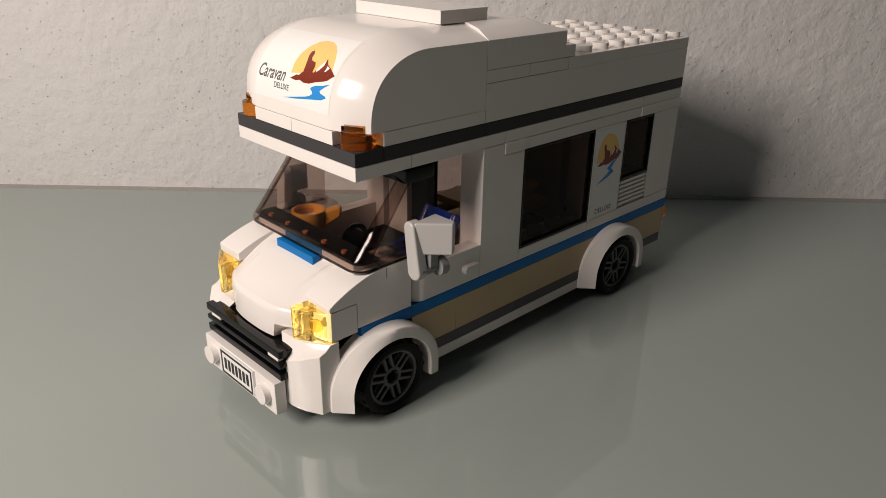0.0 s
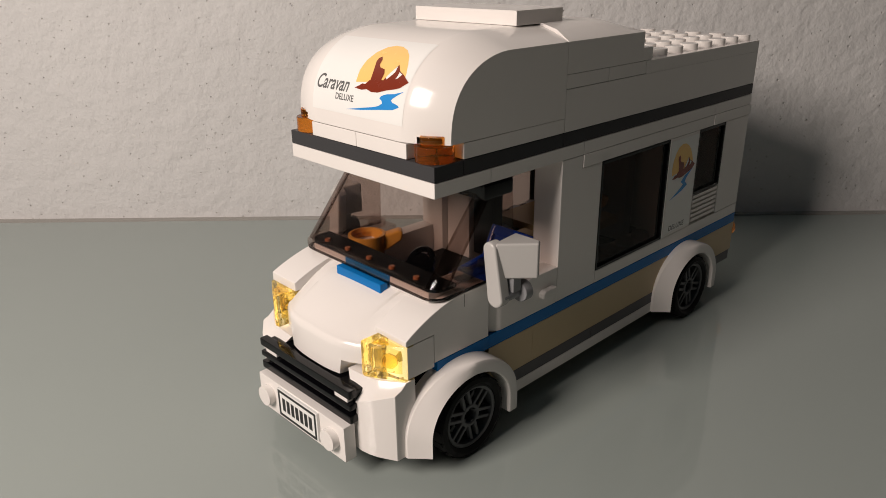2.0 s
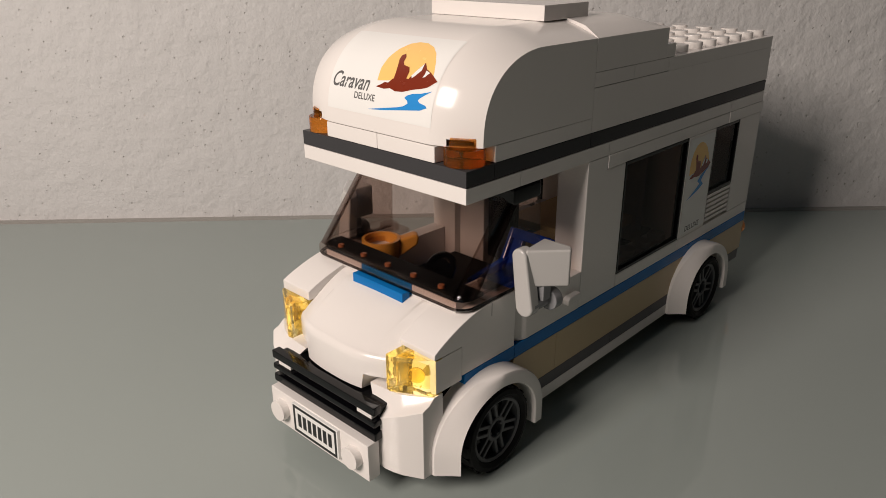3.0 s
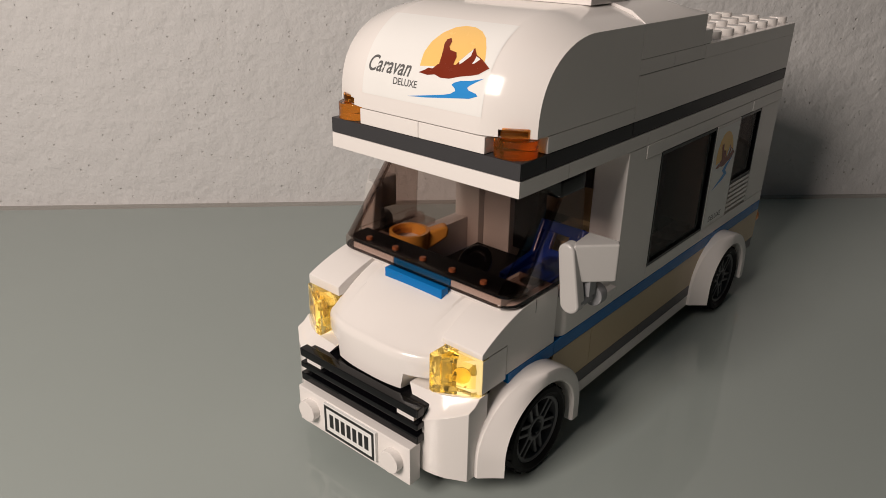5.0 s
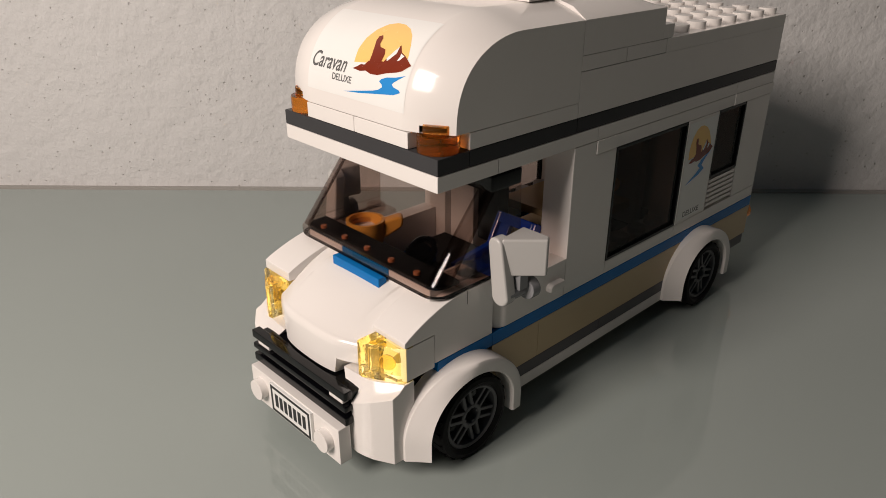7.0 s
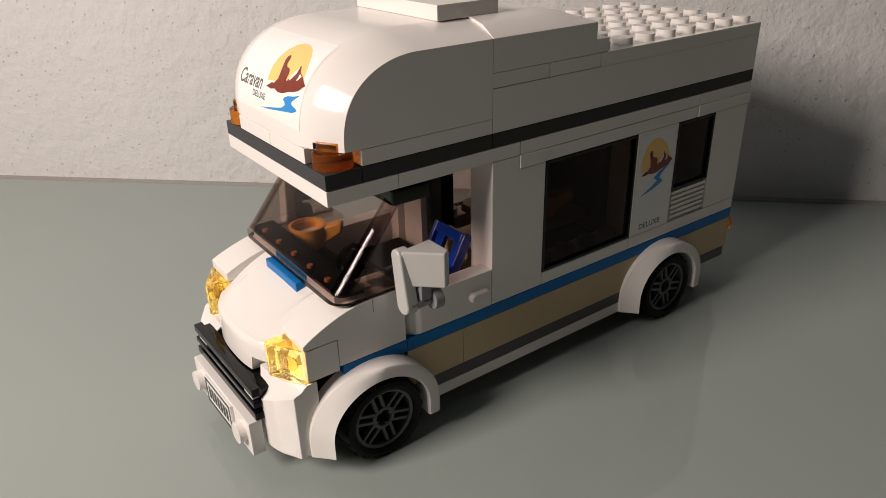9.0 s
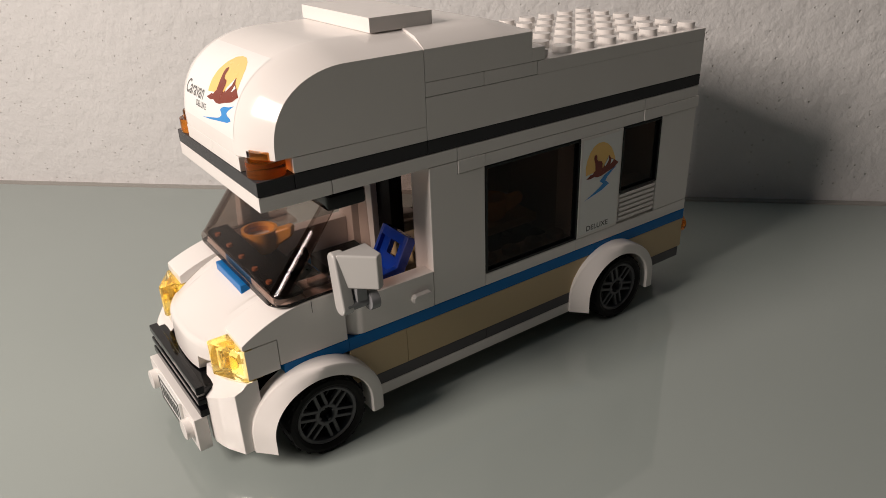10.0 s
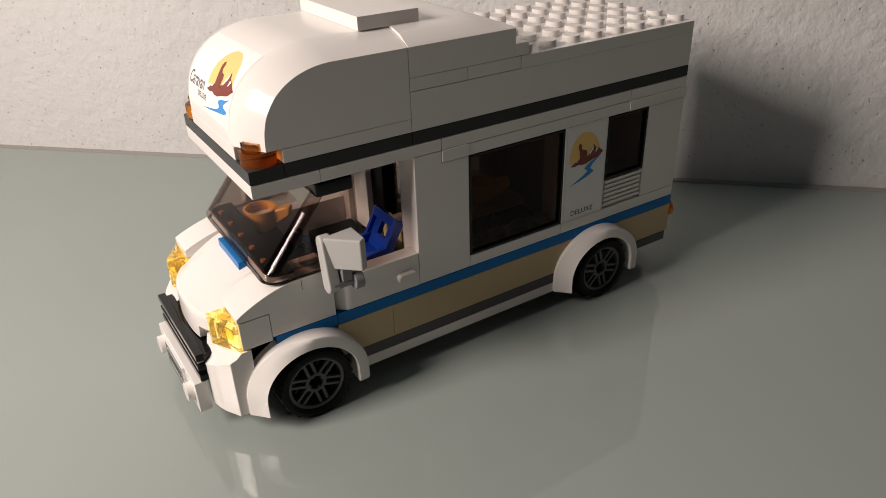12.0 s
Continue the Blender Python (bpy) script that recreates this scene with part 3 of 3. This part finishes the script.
# ---- wheels and arches ----
def arch_mesh(s, fore=15.7, bore=11.9, aft=15.4, hind=12.1):
    """Half-round mudguard; its front leg is cut off slantwise, its rear leg keeps a flat outer face."""
    bm = bmesh.new()
    path = [(-fore, -4.0, -bore, -4.0, 1.0)]
    for i in range(33):
        a = math.pi * (1 - i / 32)
        c = math.cos(a)
        path.append(((aft if c > 0 else fore) * c, 13.7 * math.sin(a), (hind if c > 0 else bore) * c, 10.6 * math.sin(a), max(0.0, -c) ** 0.6))
    path.append((aft, -4.0, hind, -4.0, 0.0))
    plain = ((21.8, 0.0), (27.6, 0.0), (28.2, 0.07), (28.6, 0.28), (28.6, 0.92), (28.3, 1.0), (21.8, 1.0))
    slant = ((21.8, 0.0), (24.7, 0.0), (26.0, 0.33), (27.3, 0.65), (28.6, 0.94), (28.3, 1.0), (21.8, 1.0))
    rows = []
    for oy, oz, iy, iz, k in path:
        rows.append([])
        for (xa, ua), (xb, ub) in zip(plain, slant):
            x, u = xa + (xb - xa) * k, ua + (ub - ua) * k
            rows[-1].append(bm.verts.new((s * x, oy + (iy - oy) * u, oz + (iz - oz) * u)))
    for p, q in zip(rows, rows[1:]):
        for i in range(7):
            bm.faces.new((p[i], p[(i + 1) % 7], q[(i + 1) % 7], q[i]))
    bm.faces.new(rows[0])
    bm.faces.new(rows[-1][::-1])
    return bm


def tyre_mesh():
    return lathe([(7.5, -3.2), (8.4, -3.8), (9.3, -3.6), (9.75, -2.6), (9.8, 0), (9.75, 2.6), (9.3, 3.6), (8.4, 3.8), (7.5, 3.2)], 56)


def tread_lugs():
    out = []
    for i in range(40):
        a = 360 * i / 40
        out.append(moved(box(9.4, 9.84, -0.45, 0.45, -3.2 if i % 2 else 0.2, -0.2 if i % 2 else 3.2, 0), mm(rz=a)))
    return joined(*out)


def rim_mesh():
    return joined(lathe([(7.6, -3.0), (7.6, 2.9), (7.2, 3.2), (6.65, 2.9), (6.5, -3.0)], 48))


TYRE, LUGS, RIM_MESH = mesh_of("tyre", tyre_mesh(), RUBBER), mesh_of("tread", tread_lugs(), RUBBER), mesh_of("rim", rim_mesh(), RIM)
SPOKE = mesh_of("spoke", box(2.2, 6.9, -0.4, 0.4, 1.4, 2.6, 0.12, 1), RIM)
DISH = mesh_of("dish", disc(6.6, -2.8, 0.2, 0.3, 40), BLACK)
BOSS = mesh_of("hub", lathe([(1.9, -2.3), (2.9, -2.3), (2.9, 2.5), (2.7, 2.7), (2.1, 2.7), (1.9, 2.5)], 12), RIM)
# Black disc draws the shade inside the axle hole.
HUB = mesh_of("axle_hole_shade", disc(1.95, -2.0, 0.6, 0.1, 12), RUBBER)
TOOTH = mesh_of("hub_tooth", box(1.5, 2.1, -0.35, 0.35, 0.4, 2.5, 0.05, 1), RIM)
for s in (1, -1):
    for y in (7.2, 103.0):
        wheel = part("wheel", RIM_MESH, RIM, van, "dark grey twin-spoked rim with a black tyre", at(s * 24.1, y, 8.67, 0, 90 * s, 0))
        part("tyre", TYRE, RUBBER, wheel, "black rubber tyre")
        part("tread", LUGS, RUBBER, wheel)
        part("dish", DISH, BLACK, wheel, "black inner dish")
        boss = part("hub", BOSS, RIM, wheel)
        part("axle_hole_shade", HUB, RUBBER, boss)
        for i in range(4):
            part("hub_tooth", TOOTH, RIM, boss, place=pose(0, 0, 0, 0, 0, 90 * i + 20))
        for i in range(6):
            for off in (-0.95, 0.95):
                part("spoke", SPOKE, RIM, wheel, place=pose(0, 0, 0, 0, 0, 60 * i + 14) @ at(0, off, 0))
        part("wheel_arch", arch_mesh(s), WHITE, van, "white round wheel arch", at(0, y - 1.1, 9.2))


# ---- windscreen ----
def windscreen():
    """Smoky shell: a low rim with round corners, a sloping front and two upright sides."""
    t = 1.1

    def ring(x, y0, y1, z, r):
        pts = [(-x, y1)]
        for i in range(7):
            a = math.pi + math.pi / 2 * i / 6
            pts.append((-x + r + r * math.cos(a), y0 + r + r * math.sin(a)))
        for i in range(7):
            a = 1.5 * math.pi + math.pi / 2 * i / 6
            pts.append((x - r + r * math.cos(a), y0 + r + r * math.sin(a)))
        pts.append((x, y1))
        return [(px, py, z) for px, py in pts]

    def skin(outer, inner):
        bm = bmesh.new()
        a = [[bm.verts.new(p) for p in row] for row in outer]
        b = [[bm.verts.new(p) for p in row] for row in inner]
        n = len(a[0])
        for sheet in (a, b):
            for p, q in zip(sheet, sheet[1:]):
                for i in range(n - 1):
                    bm.faces.new((p[i], p[i + 1], q[i + 1], q[i]))
        for i in range(n - 1):
            bm.faces.new((a[0][i], b[0][i], b[0][i + 1], a[0][i + 1]))
            bm.faces.new((a[-1][i], b[-1][i], b[-1][i + 1], a[-1][i + 1]))
        for p, q, u, v in zip(a, a[1:], b, b[1:]):
            bm.faces.new((p[0], q[0], v[0], u[0]))
            bm.faces.new((p[-1], q[-1], v[-1], u[-1]))
        return bm

    def ribbon(steps):
        """A band round the foot of the screen; steps are (inset, inner inset, height)."""
        return skin([ring(23.95 - o, -0.5 + o, 24, z, 4.2 - o) for o, n, z in steps], [ring(23.95 - n, -0.5 + n, 24, z, 4.2 - n) for o, n, z in steps])

    rim = ribbon(((0.1, 1.2, 37.55), (0.0, 1.2, 37.8), (0.0, 1.2, 39.3), (0.5, 1.2, 39.8)))
    edge = ribbon(((0.35, 1.1, 37.25), (0.12, 1.1, 37.5)))
    outer, inner = [], []
    for i in range(5):
        k = i / 4
        outer.append(ring(23.7 - 0.8 * k, 0.4 + 16.2 * k, 24, 39.8 + 19.6 * k, 3.4 - 1.0 * k))
        inner.append(ring(22.8 - 0.8 * k, 1.5 + 16.2 * k, 24, 39.8 + 19.6 * k, 2.5 - 0.9 * k))
    def piece(lo, hi):
        return skin([row[lo:hi + 1] for row in outer], [row[lo:hi + 1] for row in inner])

    return edge, rim, [piece(7, 8), piece(0, 1), piece(14, 15)], [piece(1, 7), piece(8, 14)]


edge_bm, rim_bm, pane_bms, pillar_bms = windscreen()
screen = part("windscreen", pane_bms[0], SMOKE, van, "smoky clear windscreen")
for bm in pane_bms[1:]:
    part("side_pane", bm, SMOKE, screen)
for bm in pillar_bms:
    part("screen_pillar", bm, SMOKE_CORNER, screen, "clear windscreen corner, tint darkened for refraction")
part("screen_rim", rim_bm, SMOKE_RIM, screen)
part("rim_edge", edge_bm, BLACK, screen, "dark lower edge of the windscreen")
for s in (-1, 1):
    x0, x1 = sided(s, 16.5, 22.5)
    ledge = part("screen_ledge", box(x0, x1, 7.4, 23.9, 37.3, 38.5, 0.2), SMOKE_RIM, screen)
    for y in (12, 20):
        part("stud", moved(disc(2.3, 0, 1.6, 0.2, 24), mm(s * 19.6, y, 38.45)), SMOKE_RIM, ledge)
part("screen_clip", box(-23.4, 23.4, 14.6, 24, 55.6, 59.5, 0.8), BLACK, screen, "black clip under the overhang")
# Blue middle piece added to mimic the tile refracted through the rim.
for x0, x1, paint in ((-20.6, -8, WHITE), (-8, 8, AZURE), (8, 20.6, WHITE)):
    brick("cowl_plate", x0, x1, 1.0, 7.2, 36.0, 38.5, paint)
dash = part("dashboard", prism([(-22.5, 7.2), (-22.5, 3.6), (-21.7, 1.9), (-20.2, 1.1), (20.2, 1.1), (21.7, 1.9), (22.5, 3.6), (22.5, 7.2)], "z", 38.55, 39.5, 0.15), DULL_BLACK, van, "black dashboard plate")
# The warm glints on the studs are put into their copper colour.
GLINT_COPPER = plastic("copper_glint_colour", (0.45, 0.17, 0.08), 0.12)
DASH_STUD = mesh_of("dash_stud", disc(0.75, 0, 0.75, 0.2, 16), GLINT_COPPER)
for i in range(5):
    part("stud", DASH_STUD, GLINT_COPPER, dash, "tiny stud in the copper of its glint", place=at(-17 + 8 * i, 2.7, 39.45))
# The overhang's shade in the cab is put into this shelf's black.
brick("dash_shelf", -22.4, 22.4, 7.2, 16, 30.0, 33.4, DULL_BLACK, "shelf behind the dashboard, blackened for the cab's shade")
brick("cab_wall_plate", -16, 16, 0, 16, 22.5, 30.0, DARK_GREY, "dark grey inner bulkhead")


# ---- cab interior ----
def steering_wheel():
    place = mm(3.6, 14.2, 36.6, 48)
    wheel = part("steering_wheel", moved(lathe([(3.4 + 0.7 * math.cos(a), 0.7 * math.sin(a)) for a in [2 * math.pi * i / 10 for i in range(10)]], 32), place), BLACK, van, "black steering wheel")
    part("spoke", moved(joined(disc(2.3, -0.6, 0.3, 0.2), box(-3.4, 3.4, -0.8, 0.8, -0.4, 0.4, 0.15), disc(0.9, -4.5, -0.5)), place), BLACK, wheel)


steering_wheel()


def seat(x):
    base = part("seat", box(x - 6, x + 6, 21, 36, 27.8, 30.6, 0.4), BLUE, van, "blue seat with a slot in its back")
    place = mm(x, 33.8, 28.6, -28)
    shell = prism([(-5, 0.2), (5, 0.2), (5, 11.4), (2, 11.4), (2, 6.0), (-2, 6.0), (-2, 11.4), (-5, 11.4)], "y", -0.2, 1.3, 0.15)
    back = part("backrest", moved(shell, place), BLUE, base)
    for lo, hi in ((-6, -4.8), (4.8, 6)):
        part("back_rail", moved(box(lo, hi, -1.5, 1.3, 0, 12.4, 0.4), place), BLUE, back)
    part("top_rail", moved(box(-5, 5, -1.5, 1.3, 9.8, 12.4, 0.4), place), BLUE, back)
    for side in (-1, 1):
        part("side_bolster", prism([(22.4, 30.4), (35.4, 30.4), (36.4, 33.4), (34.0, 33.0), (22.4, 31.6)], "x", *sorted((x + 4.4 * side, x + 5.95 * side)), 0.3), BLUE, base)


seat(10.2)
brick("seat_floor", 4, 20, 26, 40, Z_SILL, Z_WALL, TAN, "tan floor plate under the seat")
# Shade on the cab floor is put into this plate's black colour.
brick("cab_floor_plate", -16, 4, 26, 40, Z_SILL, Z_WALL, DULL_BLACK, "floor plate beside the seat, blackened for the cab's shade")
brick("inner_bench", 1.8, 20, 41.5, 54, Z_SILL, 34.4, TAN, "tan bench behind the seat")
# Black here carries the shade below the dashboard.
brick("foot_well", -16, 20, 16, 26, Z_TAN, Z_SILL, DULL_BLACK, "foot well blackened for the cab's shade")


def cup(x, y, z, label, turn):
    thing = part("cup", lathe([(0.3, 0), (3.6, 0), (4.2, 0.6), (4.6, 5.4), (4.6, 6.0), (3.9, 6.0), (3.4, 1.4), (0.3, 1.2)], 32), ORANGE, None, "", at(x, y, z + 1.2, 0, 0, turn))
    tagged(thing, label, "cup")
    part("handle", prism([(3.4, 1.2), (5.2, 2.0), (8.6, 4.2), (9.0, 6.4), (8.0, 6.9), (5.0, 6.0), (3.6, 5.6)], "y", -1.6, 1.6, 0.6, 3), ORANGE, thing)


cup(-14.4, 12.6, 33.5, "orange-tan toy cup with a stubby handle on the dashboard", 52)

# living room behind: a table with a pan, seen dimly through the side window
brick("inner_table", -14, 12, 60, 84, 30.5, 33.0, TAN, "tan table top")
brick("table_foot", -4, 4, 66, 78, Z_TAN, 30.5, DARK_GREY, "dark grey table foot")
cup(6.0, 72.0, 33.0, "orange-tan toy cup on the table inside the van", 60)
brick("inner_partition", -7.5, -0.4, 43.6, 47.5, Z_WALL, Z_DARK, DULL_BLACK, "black inner partition")
brick("inner_partition", -16, -7.6, 42, 47.5, Z_SILL, Z_DARK, WHITE, "white inner partition")
brick("inner_partition", -16, 6, 97, 101, Z_TAN, Z_DARK, LIGHT_GREY, "light grey inner partition")


# ---- door mirrors ----
def mirror(s):
    arm = []
    for i in range(13):
        a = math.pi * i / 12
        arm.append((s * (26.9 + 1.8 * math.cos(a)), 46.5 + 1.8 * math.sin(a)))
    for i in range(13):
        a = math.pi + math.pi * i / 12
        arm.append((s * (28.5 + 2.1 * math.cos(a)), 36.0 + 2.1 * math.sin(a)))
    base = part("mirror", prism(arm, "y", 12.3, 15.2, 0.5, 3), LIGHT_GREY, van, "light grey door mirror on a clip")
    part("mirror_head", prism([(s * 27.4, 14.2), (s * 28.3, 12.8), (s * 34.5, 19.3), (s * 33.4, 21.0), (s * 26.6, 21.0)], "z", 40.3, 48.2, 0.45, 3), LIGHT_GREY, base)
    part("clip", joined(moved(disc(2.3, 0, 2.2, 0.3), mm(s * 30.0, 20.6, 36.2, 90)), moved(disc(1.3, 0, 6.6, 0.2), mm(s * 29.3, 20.0, 36.1, 90)),
                        box(*sided(s, 28.0, 31.0), 15.6, 18.2, 37.0, 40.4, 0.3), box(*sided(s, 23.6, 29.0), 16.2, 18.4, 34.4, 36.2, 0.3)), HINGE_GREY, base, "grey hinge clip")


mirror(1)
mirror(-1)


# ---- printed stickers ----
def flat_shape(points):
    bm = bmesh.new()
    bm.faces.new([bm.verts.new((u, v, 0)) for u, v in points])
    bmesh.ops.triangulate(bm, faces=bm.faces)
    return bm


def banks(points):
    """A winding strip: the outline runs down one bank and back up the other."""
    bm = bmesh.new()
    vs = [bm.verts.new((u, v, 0)) for u, v in points]
    n = len(vs)
    for i in range(n // 2):
        q = [vs[i], vs[i + 1], vs[(n - i - 1) % n], vs[(n - i) % n]]
        bm.faces.new(sorted(set(q), key=q.index))
    return bm


def lettering(text, u, v, size, lean=0.0, stretch=1.0, weight=0.0):
    cu = bpy.data.curves.new("lettering", "FONT")
    cu.body, cu.size, cu.shear, cu.offset = text, size, lean, weight
    ob = bpy.data.objects.new("lettering", cu)
    me = bpy.data.meshes.new_from_object(ob)
    bm = bmesh.new()
    bm.from_mesh(me)
    bpy.data.objects.remove(ob)
    bpy.data.meshes.remove(me)
    for w in bm.verts:
        w.co = Vector((u + w.co.x * stretch, v + w.co.y, 0))
    return bm


def on_side(lift):
    def put(u, v):
        return Vector((24.12 + lift, u, v))
    return put


ARC = [0.0]
for p, q in zip(CAB_LINE, CAB_LINE[1:]):
    ARC.append(ARC[-1] + math.hypot(q[0] - p[0], q[1] - p[1]))


def on_cab(lift):
    def put(u, v):
        i = max(j for j in range(len(ARC) - 1) if ARC[j] <= max(v, 0))
        k = (v - ARC[i]) / (ARC[i + 1] - ARC[i])
        (y0, z0), (y1, z1) = CAB_LINE[i], CAB_LINE[i + 1]
        t = Vector((y1 - y0, z1 - z0)).normalized()
        x, y, z = cab_point(u, y0 + (y1 - y0) * k, z0 + (z1 - z0) * k, (i + k) / CAB_ROWS)
        return Vector((x, y - t.y * (lift + 0.025), z + t.x * (lift + 0.025)))
    return put


def wrap(bm, put, cuts=0):
    if cuts:
        lo, hi = min(w.co.y for w in bm.verts), max(w.co.y for w in bm.verts)
        for i in range(1, cuts):
            bmesh.ops.bisect_plane(bm, geom=list(bm.verts) + list(bm.edges) + list(bm.faces), plane_co=(0, lo + (hi - lo) * i / cuts, 0), plane_no=(0, 1, 0))
        lo, hi = min(w.co.x for w in bm.verts), max(w.co.x for w in bm.verts)
        for i in range(1, cuts):
            bmesh.ops.bisect_plane(bm, geom=list(bm.verts) + list(bm.edges) + list(bm.faces), plane_co=(lo + (hi - lo) * i / cuts, 0, 0), plane_no=(1, 0, 0))
    lean = bm.verts.layers.float_vector.new("lean")
    for w in bm.verts:
        u, v = w.co.x, w.co.y
        n = (put(u + 0.3, v) - put(u - 0.3, v)).cross(put(u, v + 0.3) - put(u, max(0.0, v - 0.3)))
        w.co = put(u, v)
        w[lean] = n.normalized()
    return bm


SUN = [(-1.0, 10.0), (-1.2, 12.6), (-0.7, 15.0), (0.6, 17.4), (2.4, 19.1), (4.4, 19.8), (6.6, 19.7), (8.8, 18.8), (10.6, 17.3), (12.0, 15.2), (12.9, 13.2), (13.2, 11.5)]
HILL = [(-0.9, 8.8), (0.4, 9.4), (1.2, 9.9), (2.2, 9.9), (3.1, 10.8), (5.6, 11.2), (7.2, 11.2), (8.0, 12.4), (9.7, 14.9), (10.8, 13.6), (12.2, 13.0), (13.2, 12.4), (14.6, 11.5), (12.8, 10.2), (11.5, 9.8), (9.0, 9.3), (6.6, 8.6), (4.6, 8.5), (3.0, 8.9), (1.4, 8.6)]
SNOW = [(7.7, 11.9), (9.6, 14.6), (9.7, 13.2), (9.2, 12.6), (8.6, 11.9), (8.0, 11.4)]
SNOW_LOW = [(10.9, 13.3), (12.0, 12.9), (11.2, 12.0), (10.6, 11.8), (10.9, 12.5)]
# plain upright mark in place of the animal on the print
MARK = [(3.4, 10.8), (3.3, 12.2), (3.0, 13.6), (2.5, 15.0), (2.6, 15.9), (3.3, 16.3), (3.9, 15.6), (4.0, 14.4), (4.6, 13.8), (6.2, 13.5), (6.7, 12.6), (6.6, 10.9)]
RIVER = [(14.2, 9.6), (11.6, 8.9), (9.4, 8.6), (8.0, 8.1), (7.5, 7.6), (8.3, 7.2), (8.6, 6.7), (7.6, 6.1), (6.1, 5.7), (2.0, 5.0), (-2.8, 4.2), (2.0, 4.6), (7.5, 5.3), (12.0, 5.85), (13.7, 6.5), (13.2, 6.9), (11.6, 7.2), (11.1, 7.6), (11.5, 8.0), (12.6, 8.7)]


def picture(parent, put, place, cuts, river):
    prints = (("sun_print", SUN, 0.05, SUN_INK, "printed yellow sun"), ("hill_print", HILL, 0.09, RED_INK, "printed dark red mountain"),
              ("snow_print", SNOW, 0.12, PAPER, "printed white snow"), ("snow_print", SNOW_LOW, 0.12, PAPER, "printed white snow"), ("mark_print", MARK, 0.12, RED_INK, "printed dark red mark"))
    for name, points, lift, ink, label in prints:
        part(name, wrap(flat_shape([place(u, v) for u, v in points]), put(lift), cuts), ink, parent, label)
    part("river_print", wrap(banks(river), put(0.06), cuts), BLUE_INK, parent, "printed blue river")


sheet = part("front_sticker", wrap(flat_shape([(-15, 3.1), (15, 3.1), (15, 21.6), (-15, 21.6)]), on_cab(0.03), 30), PAPER, cab, "white sticker with a sun, mountain and river")
picture(sheet, on_cab, lambda u, v: (u, v), 14, RIVER)
part("lettering", wrap(lettering("Caravan", -14.4, 7.7, 4.4, 0.3, 0.78, 0.06), on_cab(0.06)), GREY_INK, sheet, "grey slanted lettering")
part("lettering", wrap(lettering("DELUXE", -6.9, 5.9, 1.8, 0.0, 0.95, 0.03), on_cab(0.06)), GREY_INK, sheet, "grey capital lettering")

side = part("side_sticker", wrap(flat_shape([(88.7, 28.4), (103.3, 28.4), (103.3, 55.6), (88.7, 55.6)]), on_side(0.02)), PAPER, van, "white sticker with a sun, mountain and river")
SIDE_RIVER = [(102.0, 46.0), (100.4, 45.0), (98.6, 43.6), (97.9, 42.6), (99.4, 41.4), (96.6, 40.1), (93.6, 39.3), (90.0, 38.4), (93.2, 39.8), (95.4, 40.9), (97.0, 41.9), (95.6, 42.9), (97.4, 44.3), (99.6, 45.2)]
picture(side, on_side, lambda u, v: (90.9 + 0.8 * u, 37.0 + 0.86 * v), 0, SIDE_RIVER)
part("lettering", wrap(lettering("DELUXE", 91.3, 29.0, 2.2, 0.0, 1.08, 0.03), on_side(0.05)), GREY_INK, side, "grey capital lettering")
